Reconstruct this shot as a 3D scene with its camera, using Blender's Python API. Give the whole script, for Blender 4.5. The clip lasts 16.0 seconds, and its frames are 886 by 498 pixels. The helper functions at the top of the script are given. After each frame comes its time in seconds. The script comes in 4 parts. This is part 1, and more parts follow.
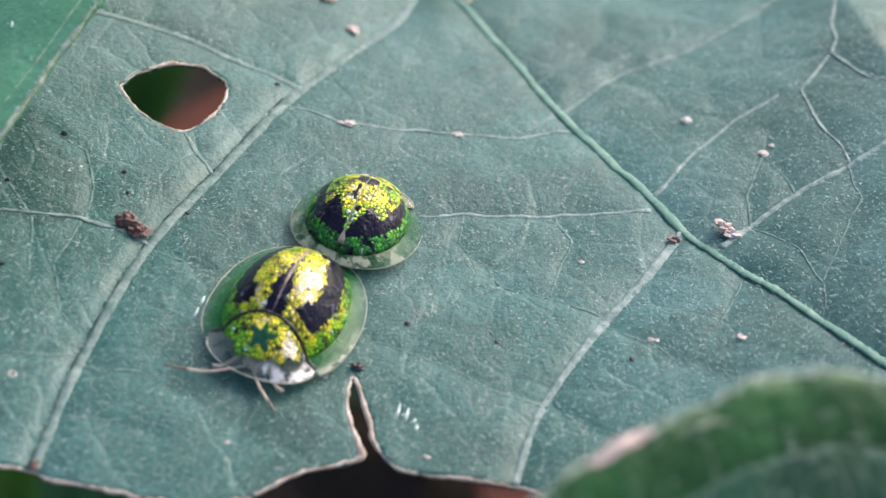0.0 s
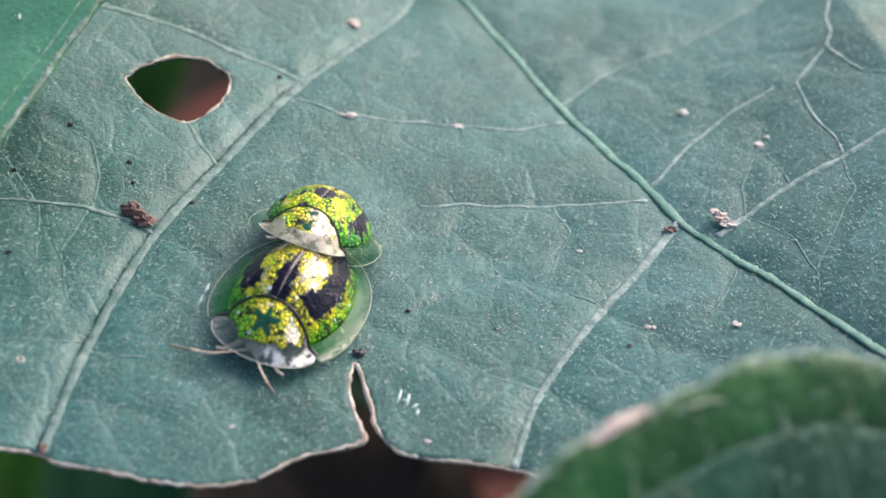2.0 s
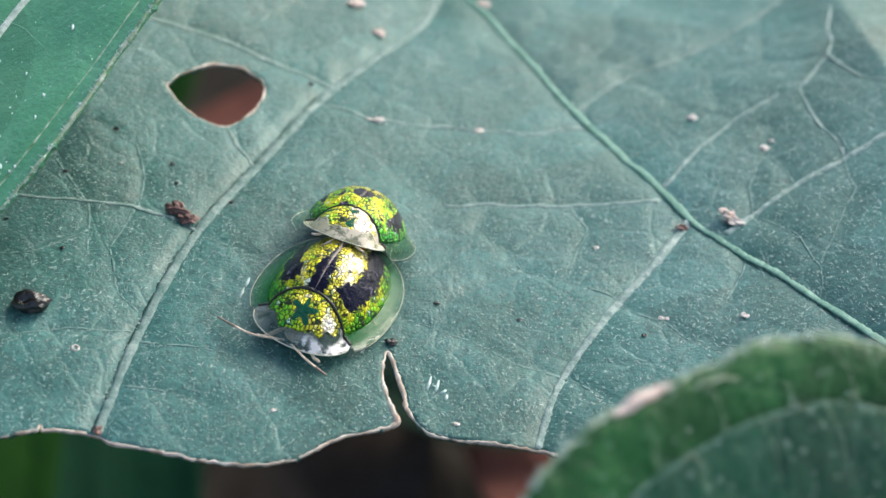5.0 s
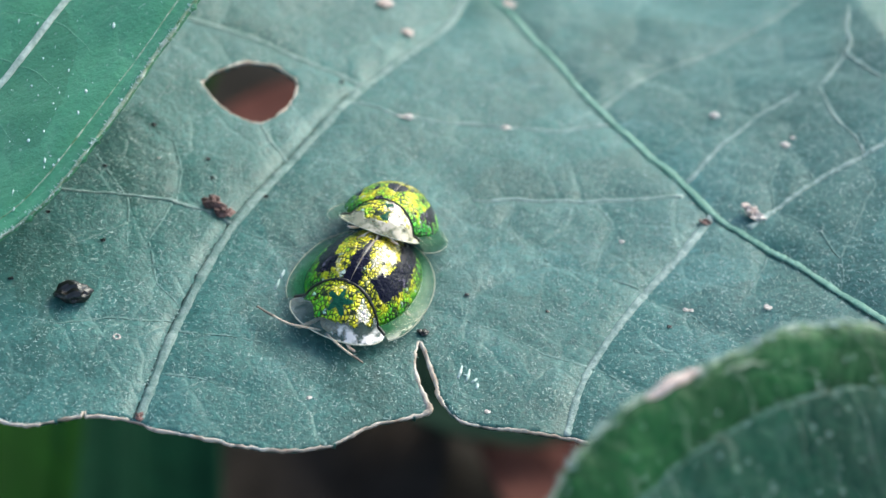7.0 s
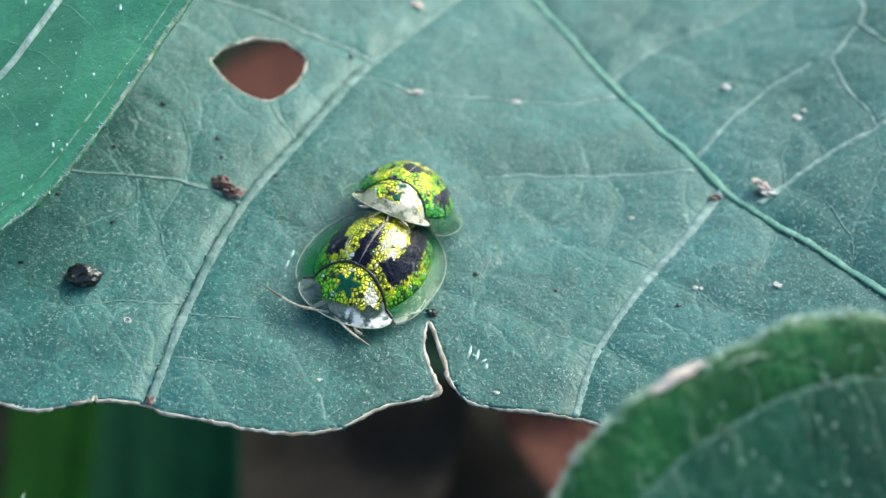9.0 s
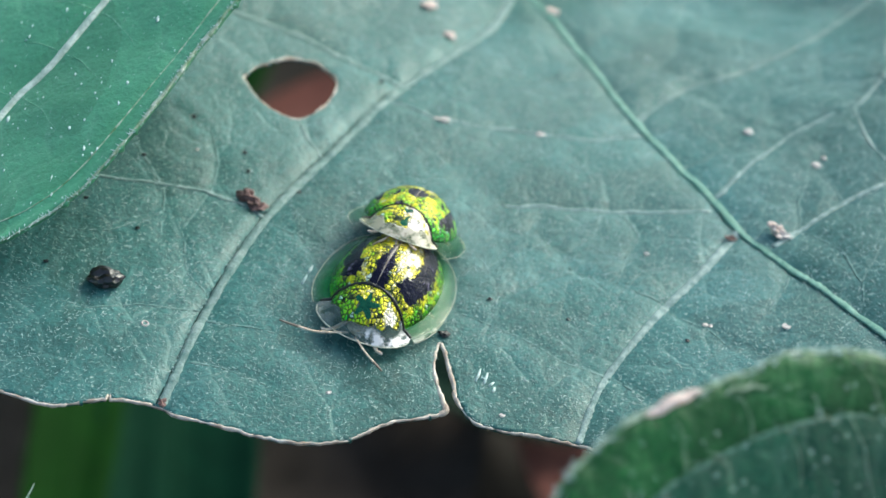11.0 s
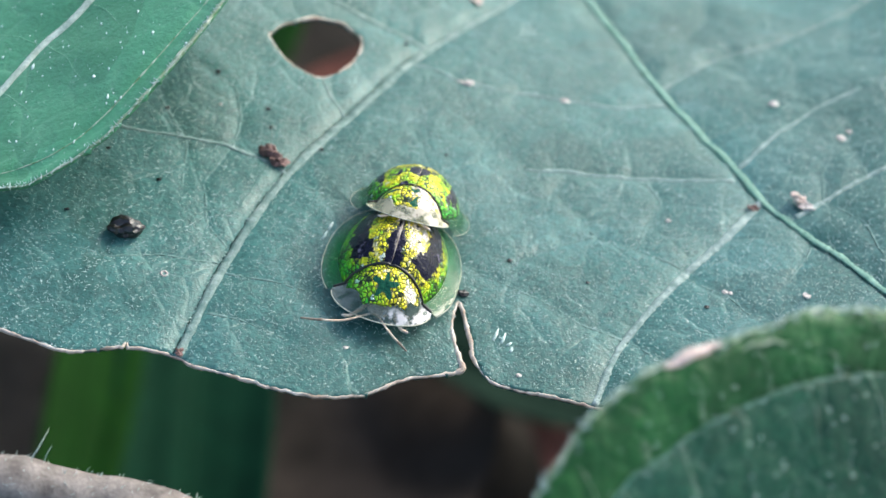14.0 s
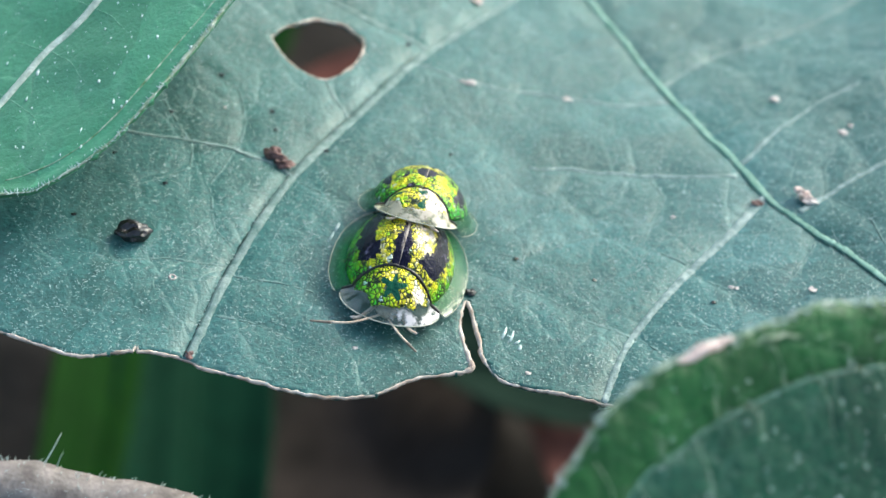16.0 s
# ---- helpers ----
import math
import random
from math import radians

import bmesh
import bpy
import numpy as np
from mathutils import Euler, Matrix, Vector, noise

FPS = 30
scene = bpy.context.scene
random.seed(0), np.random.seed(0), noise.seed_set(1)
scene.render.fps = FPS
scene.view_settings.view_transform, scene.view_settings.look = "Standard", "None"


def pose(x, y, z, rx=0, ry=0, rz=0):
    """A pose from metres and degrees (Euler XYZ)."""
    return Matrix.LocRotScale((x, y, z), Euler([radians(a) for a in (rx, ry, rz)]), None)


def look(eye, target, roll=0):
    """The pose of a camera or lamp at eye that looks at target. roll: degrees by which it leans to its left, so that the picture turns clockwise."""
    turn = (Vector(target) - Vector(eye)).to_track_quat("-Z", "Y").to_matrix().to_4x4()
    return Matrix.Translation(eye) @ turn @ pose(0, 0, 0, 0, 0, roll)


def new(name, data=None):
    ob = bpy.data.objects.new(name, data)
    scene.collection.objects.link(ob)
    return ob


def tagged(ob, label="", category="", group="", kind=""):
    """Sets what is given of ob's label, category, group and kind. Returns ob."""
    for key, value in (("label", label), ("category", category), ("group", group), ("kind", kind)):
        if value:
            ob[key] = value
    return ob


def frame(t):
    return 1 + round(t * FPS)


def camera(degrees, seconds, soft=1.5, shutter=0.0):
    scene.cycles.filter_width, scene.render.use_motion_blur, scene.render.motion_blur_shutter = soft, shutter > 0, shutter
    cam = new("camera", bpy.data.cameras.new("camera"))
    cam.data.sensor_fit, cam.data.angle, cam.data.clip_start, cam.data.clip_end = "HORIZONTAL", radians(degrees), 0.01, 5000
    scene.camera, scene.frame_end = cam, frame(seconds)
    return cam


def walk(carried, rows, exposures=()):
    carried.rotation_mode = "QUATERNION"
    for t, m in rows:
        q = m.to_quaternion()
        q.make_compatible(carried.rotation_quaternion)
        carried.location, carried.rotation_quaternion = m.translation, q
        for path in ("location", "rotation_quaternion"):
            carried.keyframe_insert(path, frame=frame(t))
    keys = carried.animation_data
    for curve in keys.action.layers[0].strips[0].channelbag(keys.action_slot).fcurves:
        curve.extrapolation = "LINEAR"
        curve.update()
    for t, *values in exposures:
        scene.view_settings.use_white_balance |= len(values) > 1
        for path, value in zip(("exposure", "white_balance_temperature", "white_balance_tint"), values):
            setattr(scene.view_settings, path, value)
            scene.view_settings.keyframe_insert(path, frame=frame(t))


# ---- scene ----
MM = 0.001
LEAF_Z = 0.100      # height of the beetles' leaf over the ground, metres

# ---------------------------------------------------------------- camera
cam = camera(30, 16.0)
cam.data.dof.use_dof = True
cam.data.dof.focus_distance = 0.0472
cam.data.dof.aperture_fstop = 80.0

# seconds, stops, kelvin, tint
EXPOSURES = [(0, 1.04, 6780, 13), (4.2, 1.03, 6720, 6), (6.3, 1.08, 6320, 0), (7.9, 1.08, 6240, -3), (8.5, 1.17, 6200, -6), (9, 1.11, 6120, -11), (9.7, 1.05, 6010, -15), (12, 1.12, 6370, 2), (12.5, 1.14, 6370, 2), (13, 1.12, 6330, 0), (13.5, 1.27, 6360, 2), (14, 1.27, 6390, 3), (16, 1.29, 6360, 0)]
# seconds, eye, target (millimetres from the leaf's origin), roll
PATH = [
    (0, (-4.50, -36.81, 31.28), (2.19, -1.36, -0.38), 12.60),
    (0.5, (-4.87, -37.04, 31.32), (1.68, -1.64, -0.42), 12.46),
    (1, (-4.91, -36.97, 31.05), (1.48, -1.63, -0.80), 12.41),
    (1.5, (-4.81, -37.79, 31.83), (2.00, -2.20, 0.35), 12.57),
    (2, (-4.64, -37.58, 31.54), (2.11, -2.13, -0.11), 12.65),
    (2.5, (-5.65, -38.43, 31.93), (0.91, -2.82, 0.42), 12.51),
    (3, (-5.76, -38.73, 32.30), (0.85, -3.17, 0.75), 12.35),
    (3.5, (-5.94, -38.61, 32.00), (0.35, -3.11, 0.31), 12.22),
    (4, (-5.93, -39.15, 32.33), (0.70, -3.56, 0.82), 12.50),
    (4.2, (-5.79, -39.36, 32.60), (1.09, -3.73, 1.17), 12.68),
    (6.3, (-6.01, -40.77, 33.30), (0.50, -5.11, 1.83), 12.46),
    (6.5, (-6.40, -40.89, 33.39), (0.15, -5.24, 1.92), 12.43),
    (7, (-6.56, -41.10, 33.56), (-0.08, -5.39, 2.14), 12.42),
    (7.5, (-6.49, -40.93, 33.58), (-0.09, -5.28, 2.08), 12.25),
    (8, (-6.54, -41.49, 34.01), (-0.29, -6.44, 1.81), 12.12),
    (8.5, (-6.42, -40.68, 34.62), (-0.08, -6.13, 1.91), 12.11),
    (9, (-6.31, -40.38, 34.43), (-0.28, -5.78, 1.71), 11.78),
    (9.5, (-6.48, -40.31, 34.64), (-0.47, -5.35, 2.29), 11.49),
    (9.7, (-6.68, -40.35, 35.08), (-0.78, -5.60, 2.50), 11.43),
    (12, (-5.02, -42.02, 34.38), (-0.71, -6.14, 2.79), 15.09),
    (12.5, (-4.93, -41.51, 34.28), (-0.70, -5.68, 2.62), 14.93),
    (13, (-5.19, -41.56, 33.76), (-1.16, -6.04, 1.72), 14.66),
    (13.5, (-5.66, -42.12, 33.30), (-1.30, -6.98, 0.89), 14.89),
    (14, (-5.69, -42.04, 33.86), (-1.29, -6.74, 1.64), 14.74),
    (14.5, (-5.79, -42.04, 33.93), (-1.32, -6.66, 1.80), 14.65),
    (15, (-5.87, -41.94, 33.93), (-1.27, -6.61, 1.76), 14.41),
    (15.5, (-6.12, -41.42, 33.59), (-1.93, -6.23, 1.20), 13.82),
    (16, (-6.15, -42.19, 33.84), (-1.51, -6.86, 1.68), 14.14),
]


def lift(p):
    """Millimetres from the leaf's origin to world metres."""
    return Vector((p[0] * MM, p[1] * MM, p[2] * MM + LEAF_Z))


walk(cam, [(t, look(lift(e), lift(g), r)) for t, e, g, r in PATH],
     exposures=EXPOSURES)

# ---------------------------------------------------------------- light
SUN_AZ, SUN_EL = 46.0, 42.0     # degrees: to the right of +y, above the horizon
world = bpy.data.worlds.new("world")
scene.world = world
world.use_nodes = True
wn = world.node_tree
sky = wn.nodes.new("ShaderNodeTexSky")
sky.sky_type, sky.sun_disc = "NISHITA", False
sky.sun_elevation, sky.sun_rotation = radians(SUN_EL), radians(SUN_AZ)
sky.air_density, sky.dust_density, sky.ozone_density = 1.0, 3.0, 1.0
wn.links.new(sky.outputs[0], wn.nodes["Background"].inputs[0])
wn.nodes["Background"].inputs[1].default_value = 0.15
sun = new("sun", bpy.data.lights.new("sun", "SUN"))
sun.data.energy, sun.data.angle, sun.data.color = 1.25, radians(36), (1.0, 0.96, 0.9)
_el, _az = radians(SUN_EL), radians(SUN_AZ)
sun.matrix_world = look((0, 0, 1), Vector((0, 0, 1)) - Vector((math.sin(_az) * math.cos(_el), math.cos(_az) * math.cos(_el), math.sin(_el))))


# ---------------------------------------------------------------- materials
def shader(name, rough=0.5, metal=0.0, spec=0.5):
    m = bpy.data.materials.new(name)
    m.use_nodes = True
    nt = m.node_tree
    p = nt.nodes["Principled BSDF"]
    p.inputs["Roughness"].default_value, p.inputs["Metallic"].default_value = rough, metal
    p.inputs["Specular IOR Level"].default_value = spec
    return m, nt, p


def node(nt, kind, inputs=(), **props):
    n = nt.nodes.new(kind)
    if "data_type" in props:
        n.data_type = props["data_type"]
    if "blend_type" in props:
        n.blend_type = props["blend_type"]
    if "operation" in props:
        n.operation = props["operation"]
    if "use_clamp" in props:
        n.use_clamp = props["use_clamp"]
    if "feature" in props:
        n.feature = props["feature"]
    if "attribute_name" in props:
        n.attribute_name = props["attribute_name"]
    for k, v in dict(inputs).items():
        if isinstance(v, bpy.types.NodeSocket):
            nt.links.new(v, n.inputs[k])
        else:
            n.inputs[k].default_value = v
    return n


def place(nt):
    return node(nt, "ShaderNodeTexCoord").outputs["Object"]


def grain(nt, size_mm, detail=3.0, co=None, rough=0.55, distort=0.0):
    return node(nt, "ShaderNodeTexNoise", {"Vector": co or place(nt), "Scale": 1000.0 / size_mm, "Detail": detail, "Roughness": rough, "Distortion": distort}).outputs["Fac"]


def ramp(nt, fac, *stops):
    n = node(nt, "ShaderNodeValToRGB", {"Fac": fac})
    e = n.color_ramp.elements
    while len(e) < len(stops):
        e.new(0.5)
    for el, (pos, col) in zip(e, stops):
        el.position, el.color = pos, (*col, 1) if len(col) == 3 else col
    return n.outputs["Color"]


def blend(nt, fac, a, b, mode="MIX"):
    n = node(nt, "ShaderNodeMix", data_type="RGBA", blend_type=mode)
    for k, v in (("Factor", fac), (6, a), (7, b)):
        s = n.inputs[0] if k == "Factor" else n.inputs[k]
        if isinstance(v, bpy.types.NodeSocket):
            nt.links.new(v, s)
        else:
            s.default_value = v if k == "Factor" else (*v, 1)
    return n.outputs[2]


def calc(nt, op, a, b=0.0, clamp=False):
    n = node(nt, "ShaderNodeMath", operation=op, use_clamp=clamp)
    for i, v in enumerate((a, b)):
        if isinstance(v, bpy.types.NodeSocket):
            nt.links.new(v, n.inputs[i])
        else:
            n.inputs[i].default_value = v
    return n.outputs[0]


def bump(nt, p, height, depth_mm, strength=1.0, normal=None):
    b = node(nt, "ShaderNodeBump", {"Height": height, "Distance": depth_mm * MM, "Strength": strength})
    if normal:
        nt.links.new(normal, b.inputs["Normal"])
    nt.links.new(b.outputs[0], p.inputs["Normal"])
    return b.outputs[0]


def attr(nt, name):
    return node(nt, "ShaderNodeAttribute", attribute_name=name).outputs["Fac"]


def mat_blade(name, dark, mid, pale, line, rough, cell=1.7, fleck=0.5, spec=0.45, relief=0.035, mottle=0.8):
    """A leaf's skin: mottled green with a fine net of paler veins, grain and whitish flecks."""
    m, nt, p = shader(name, rough, spec=spec)
    co = place(nt)
    warp = node(nt, "ShaderNodeTexNoise", {"Vector": co, "Scale": 700.0, "Detail": 2.0}).outputs["Color"]
    off = node(nt, "ShaderNodeVectorMath", {0: warp, 1: (0.0007, 0.0007, 0.0007)}, operation="MULTIPLY").outputs[0]
    wco = node(nt, "ShaderNodeVectorMath", {0: co, 1: off}, operation="ADD").outputs[0]
    big = node(nt, "ShaderNodeTexVoronoi", {"Vector": wco, "Scale": 1000.0 / cell}, feature="DISTANCE_TO_EDGE").outputs["Distance"]
    small = node(nt, "ShaderNodeTexVoronoi", {"Vector": wco, "Scale": 1000.0 / (cell * 0.32)}, feature="DISTANCE_TO_EDGE").outputs["Distance"]
    tone = grain(nt, 6.0, 4.0, co)
    fine = grain(nt, 0.16, 3.0, co, 0.7)
    base = ramp(nt, tone, (0.3, dark), (0.5, mid), (0.72, pale))
    patch = node(nt, "ShaderNodeTexVoronoi", {"Vector": wco, "Scale": 1000.0 / (cell * 1.8)}, feature="F1").outputs["Color"]
    patch = node(nt, "ShaderNodeSeparateColor", {0: patch}).outputs[0]
    base = blend(nt, 0.7, base, ramp(nt, patch, (0.0, (0.70, 0.74, 0.72)), (1.0, (1.25, 1.22, 1.25))), "MULTIPLY")
    base = blend(nt, mottle, base, ramp(nt, fine, (0.3, (0.55, 0.55, 0.55)), (0.7, (1.45, 1.45, 1.45))), "MULTIPLY")
    net = ramp(nt, big, (0.0, (1, 1, 1)), (0.045, (0.25, 0.25, 0.25)), (0.09, (0, 0, 0)))
    nets = ramp(nt, small, (0.0, (0.35, 0.35, 0.35)), (0.10, (0, 0, 0)))
    patchy = ramp(nt, grain(nt, 3.0, 2.0, co), (0.4, (0.05, 0.05, 0.05)), (0.7, (0.30, 0.30, 0.30)))
    both = calc(nt, "MULTIPLY", calc(nt, "MAXIMUM", net, nets), patchy)
    base = blend(nt, both, base, line)
    dot = node(nt, "ShaderNodeTexVoronoi", {"Vector": wco, "Scale": 1000.0 / 0.30}, feature="F1").outputs["Distance"]
    dots = calc(nt, "MULTIPLY", ramp(nt, dot, (0.06, (1, 1, 1)), (0.2, (0, 0, 0))), ramp(nt, grain(nt, 0.7, 2.0, co), (0.42, (0, 0, 0)), (0.6, (fleck, fleck, fleck))))
    base = blend(nt, dots, base, (0.5, 0.6, 0.52))
    nt.links.new(base, p.inputs["Base Color"])
    pillow = ramp(nt, big, (0.0, (0, 0, 0)), (0.10, (0.55,) * 3), (0.30, (1,) * 3))
    h = calc(nt, "ADD", calc(nt, "MULTIPLY", fine, 0.7), calc(nt, "MULTIPLY", both, -0.9))
    soft = bump(nt, p, calc(nt, "MULTIPLY", pillow, calc(nt, "ADD", patchy, 0.3)), relief, 0.8)
    bump(nt, p, h, 0.06, 0.8, soft)
    rr = ramp(nt, grain(nt, 1.2, 3.0, co), (0.3, (rough - 0.08,) * 3), (0.7, (rough + 0.12,) * 3))
    nt.links.new(rr, p.inputs["Roughness"])
    return m


def mat_plain(name, c1, c2, size_mm, rough=0.6, spec=0.4, depth_mm=0.03, alpha=1.0, metal=0.0):
    """Two tones mixed by a noise of that size, with relief."""
    m, nt, p = shader(name, rough, metal, spec)
    co = place(nt)
    n = grain(nt, size_mm, 4.0, co)
    col = ramp(nt, n, (0.32, c1), (0.68, c2))
    f = grain(nt, size_mm * 0.22, 2.0, co)
    nt.links.new(blend(nt, 0.35, col, ramp(nt, f, (0.3, (0.5,) * 3), (0.7, (1.4,) * 3)), "MULTIPLY"), p.inputs["Base Color"])
    bump(nt, p, calc(nt, "ADD", n, calc(nt, "MULTIPLY", f, 0.5)), depth_mm, 0.8)
    p.inputs["Alpha"].default_value = alpha
    return m


def mat_shell(name, black=(0.006, 0.005, 0.016), gloss=True):
    """Gold-green shell of small raised beads in rows with dark grooves between them, and black lacquered bands; bands and hues come from the mesh."""
    m, nt, p = shader(name, 0.3, 0.5)
    co = place(nt)
    warp = node(nt, "ShaderNodeTexNoise", {"Vector": co, "Scale": 1000.0 / 0.22, "Detail": 3.0}).outputs["Color"]
    off = node(nt, "ShaderNodeVectorMath", {0: warp, 1: (0.00016, 0.00016, 0.0)}, operation="MULTIPLY").outputs[0]
    wco = node(nt, "ShaderNodeVectorMath", {0: co, 1: off}, operation="ADD").outputs[0]
    rows = node(nt, "ShaderNodeMapping", {"Vector": wco, "Scale": (1.15, 0.9, 0.8)}).outputs[0]
    size = 1000.0 / 0.125
    edge = node(nt, "ShaderNodeTexVoronoi", {"Vector": rows, "Scale": size, "Randomness": 0.72}, feature="DISTANCE_TO_EDGE").outputs["Distance"]
    tint = node(nt, "ShaderNodeSeparateColor", {0: node(nt, "ShaderNodeTexVoronoi", {"Vector": rows, "Scale": size, "Randomness": 0.72}, feature="F1").outputs["Color"]})
    cell, spark = tint.outputs[0], tint.outputs[1]
    hue = attr(nt, "hue")
    tone = calc(nt, "ADD", hue, calc(nt, "MULTIPLY", calc(nt, "SUBTRACT", cell, 0.5), 0.15))
    tone = calc(nt, "ADD", tone, calc(nt, "MULTIPLY", calc(nt, "SUBTRACT", grain(nt, 0.42, 3.0, co, 0.65), 0.5), 0.95))
    gold = ramp(nt, tone, (0.0, (0.90, 0.76, 0.72)), (0.15, (0.92, 0.82, 0.55)), (0.27, (0.92, 0.74, 0.03)), (0.44, (0.76, 0.74, 0.012)), (0.58, (0.32, 0.66, 0.012)), (0.80, (0.06, 0.50, 0.03)), (1.0, (0.012, 0.22, 0.04)))
    # A few bluish white beads, painted as sparkling highlights.
    painted_glint = ramp(nt, spark, (0.94, (0, 0, 0)), (0.97, (0.7, 0.7, 0.7)))
    gold = blend(nt, painted_glint, gold, (0.70, 0.84, 0.86))
    gaps = ramp(nt, edge, (0.07, (1, 1, 1)), (0.19, (0, 0, 0)))
    some = ramp(nt, grain(nt, 0.45, 2.0, co), (0.34, (0.25,) * 3), (0.54, (1.0,) * 3))
    some = calc(nt, "MULTIPLY", some, ramp(nt, hue, (0.0, (0.25,) * 3), (0.3, (1,) * 3)))
    gold = blend(nt, calc(nt, "MULTIPLY", gaps, some), gold, (0.014, 0.030, 0.004))
    flaw = ramp(nt, grain(nt, 0.30, 4.0, co, 0.7), (0.56, (0, 0, 0)), (0.60, (0.95, 0.95, 0.95)))
    gold = blend(nt, flaw, gold, (0.010, 0.022, 0.010))
    rough_edge = calc(nt, "ADD", attr(nt, "dark"), calc(nt, "MULTIPLY", calc(nt, "SUBTRACT", grain(nt, 0.16, 3.0, co), 0.5), 0.6))
    dark = ramp(nt, rough_edge, (0.47, (0, 0, 0)), (0.53, (1, 1, 1)))
    # Violet-white reflections of the black bands, painted into their colour.
    painted_shine = ramp(nt, grain(nt, 0.28, 4.0, co, 0.7), (0.60, (0, 0, 0)), (0.70, (0.55, 0.55, 0.55)))
    nt.links.new(blend(nt, dark, gold, blend(nt, painted_shine, black, (0.30, 0.25, 0.36)) if gloss else black), p.inputs["Base Color"])
    nt.links.new(calc(nt, "MULTIPLY", calc(nt, "SUBTRACT", 1.0, dark), 0.45), p.inputs["Metallic"])
    nt.links.new(ramp(nt, dark, (0.0, (0.38,) * 3), (1.0, (0.16,) * 3)), p.inputs["Roughness"])
    nt.links.new(calc(nt, "SUBTRACT", 0.5, calc(nt, "MULTIPLY", dark, 0.3)), p.inputs["Specular IOR Level"])
    nt.links.new(calc(nt, "SUBTRACT", 0.14, calc(nt, "MULTIPLY", dark, 0.10)), p.inputs["Coat Weight"])
    p.inputs["Coat Roughness"].default_value = 0.1
    h = calc(nt, "ADD", calc(nt, "MULTIPLY", ramp(nt, edge, (0.0, (0, 0, 0)), (0.32, (1, 1, 1))), calc(nt, "SUBTRACT", 0.55, calc(nt, "MULTIPLY", dark, 0.40))), calc(nt, "MULTIPLY", grain(nt, 0.30, 2.0, co), 1.6))
    bump(nt, p, h, 0.045, 0.9)
    return m


def mat_margin(name, green, pale, veil):
    """Thin horny margin that lets the ground show through: green where the mesh says so, milky in clouds elsewhere,
    partly as painted sky reflections.
    """
    m, nt, p = shader(name, 0.16, 0.0, 0.22)
    co = place(nt)
    n = grain(nt, 0.35, 3.0, co)
    cloud = ramp(nt, grain(nt, 0.40, 4.0, co, 0.6), (0.42, (0.12,) * 3), (0.54, (1,) * 3))
    milk_gleam = calc(nt, "MULTIPLY", attr(nt, "milk_gleam"), cloud)
    base = blend(nt, calc(nt, "MULTIPLY", milk_gleam, 1.0, True), green, pale)
    dots = ramp(nt, grain(nt, 0.16, 2.0, co, 0.6), (0.62, (0, 0, 0)), (0.67, (0.7,) * 3))
    base = blend(nt, calc(nt, "MULTIPLY", dots, milk_gleam), base, (0.16, 0.13, 0.11))
    nt.links.new(base, p.inputs["Base Color"])
    thin = calc(nt, "ADD", calc(nt, "MULTIPLY", attr(nt, "green"), 0.62), veil)
    nt.links.new(calc(nt, "ADD", thin, calc(nt, "MULTIPLY", milk_gleam, 0.85), True), p.inputs["Alpha"])
    bump(nt, p, n, 0.03, 0.6)
    return m


BLADE = mat_blade("leaf_blue_green", (0.022, 0.088, 0.073), (0.034, 0.118, 0.102), (0.058, 0.152, 0.140), (0.17, 0.30, 0.26), 0.44, fleck=0.55)
BLADE_FRESH = mat_blade("leaf_fresh_green", (0.050, 0.195, 0.088), (0.068, 0.245, 0.115), (0.10, 0.30, 0.155), (0.20, 0.40, 0.24), 0.40, 2.2, 0.35, 0.6, mottle=0.3)
BLADE_DEEP = mat_blade("leaf_deep_green", (0.005, 0.042, 0.018), (0.009, 0.058, 0.026), (0.020, 0.082, 0.045), (0.10, 0.19, 0.14), 0.42, 1.1, 0.8, 0.28)
BLADE_STRIP = mat_blade("leaf_bright_green", (0.0045, 0.047, 0.007), (0.007, 0.064, 0.010), (0.012, 0.084, 0.017), (0.08, 0.22, 0.08), 0.45, 1.0, 0.4, 0.28)
# Low leaves: tones held below living foliage, shade painted into the base colour.
BLADE_LOW = mat_plain("leaf_painted_shade_green", (0.002, 0.017, 0.008), (0.004, 0.024, 0.011), 9.0, 0.8, 0.05)
BLADE_DIM = mat_plain("leaf_painted_shade_dull", (0.004, 0.013, 0.008), (0.007, 0.018, 0.011), 9.0, 0.8, 0.05)
BLADE_LIME = mat_plain("leaf_painted_shade_lime", (0.004, 0.020, 0.002), (0.006, 0.030, 0.003), 9.0, 0.8, 0.05)
VEIN = mat_plain("vein_pale", (0.085, 0.165, 0.145), (0.25, 0.32, 0.29), 0.28, 0.62, 0.3, 0.05)
VEIN_FINE = mat_plain("vein_fine", (0.065, 0.145, 0.125), (0.17, 0.26, 0.235), 0.28, 0.6, 0.3, 0.04)
VEIN_WHITE = mat_plain("vein_whitish", (0.13, 0.21, 0.19), (0.34, 0.41, 0.38), 0.25, 0.62, 0.3, 0.05)
MIDRIB = mat_plain("midrib_green", (0.075, 0.19, 0.14), (0.19, 0.33, 0.26), 0.5, 0.55, 0.35, 0.04)
VEIN_SHADE = mat_plain("vein_shade_dark", (0.006, 0.026, 0.020), (0.016, 0.052, 0.042), 0.3, 0.7, 0.2, 0.02)
VEIN_FRESH = mat_plain("vein_fresh_green", (0.10, 0.28, 0.14), (0.24, 0.42, 0.28), 0.3, 0.5, 0.4, 0.03)
MIDRIB_WHITE = mat_plain("midrib_whitish", (0.32, 0.39, 0.30), (0.62, 0.66, 0.56), 0.4, 0.6, 0.3, 0.05)
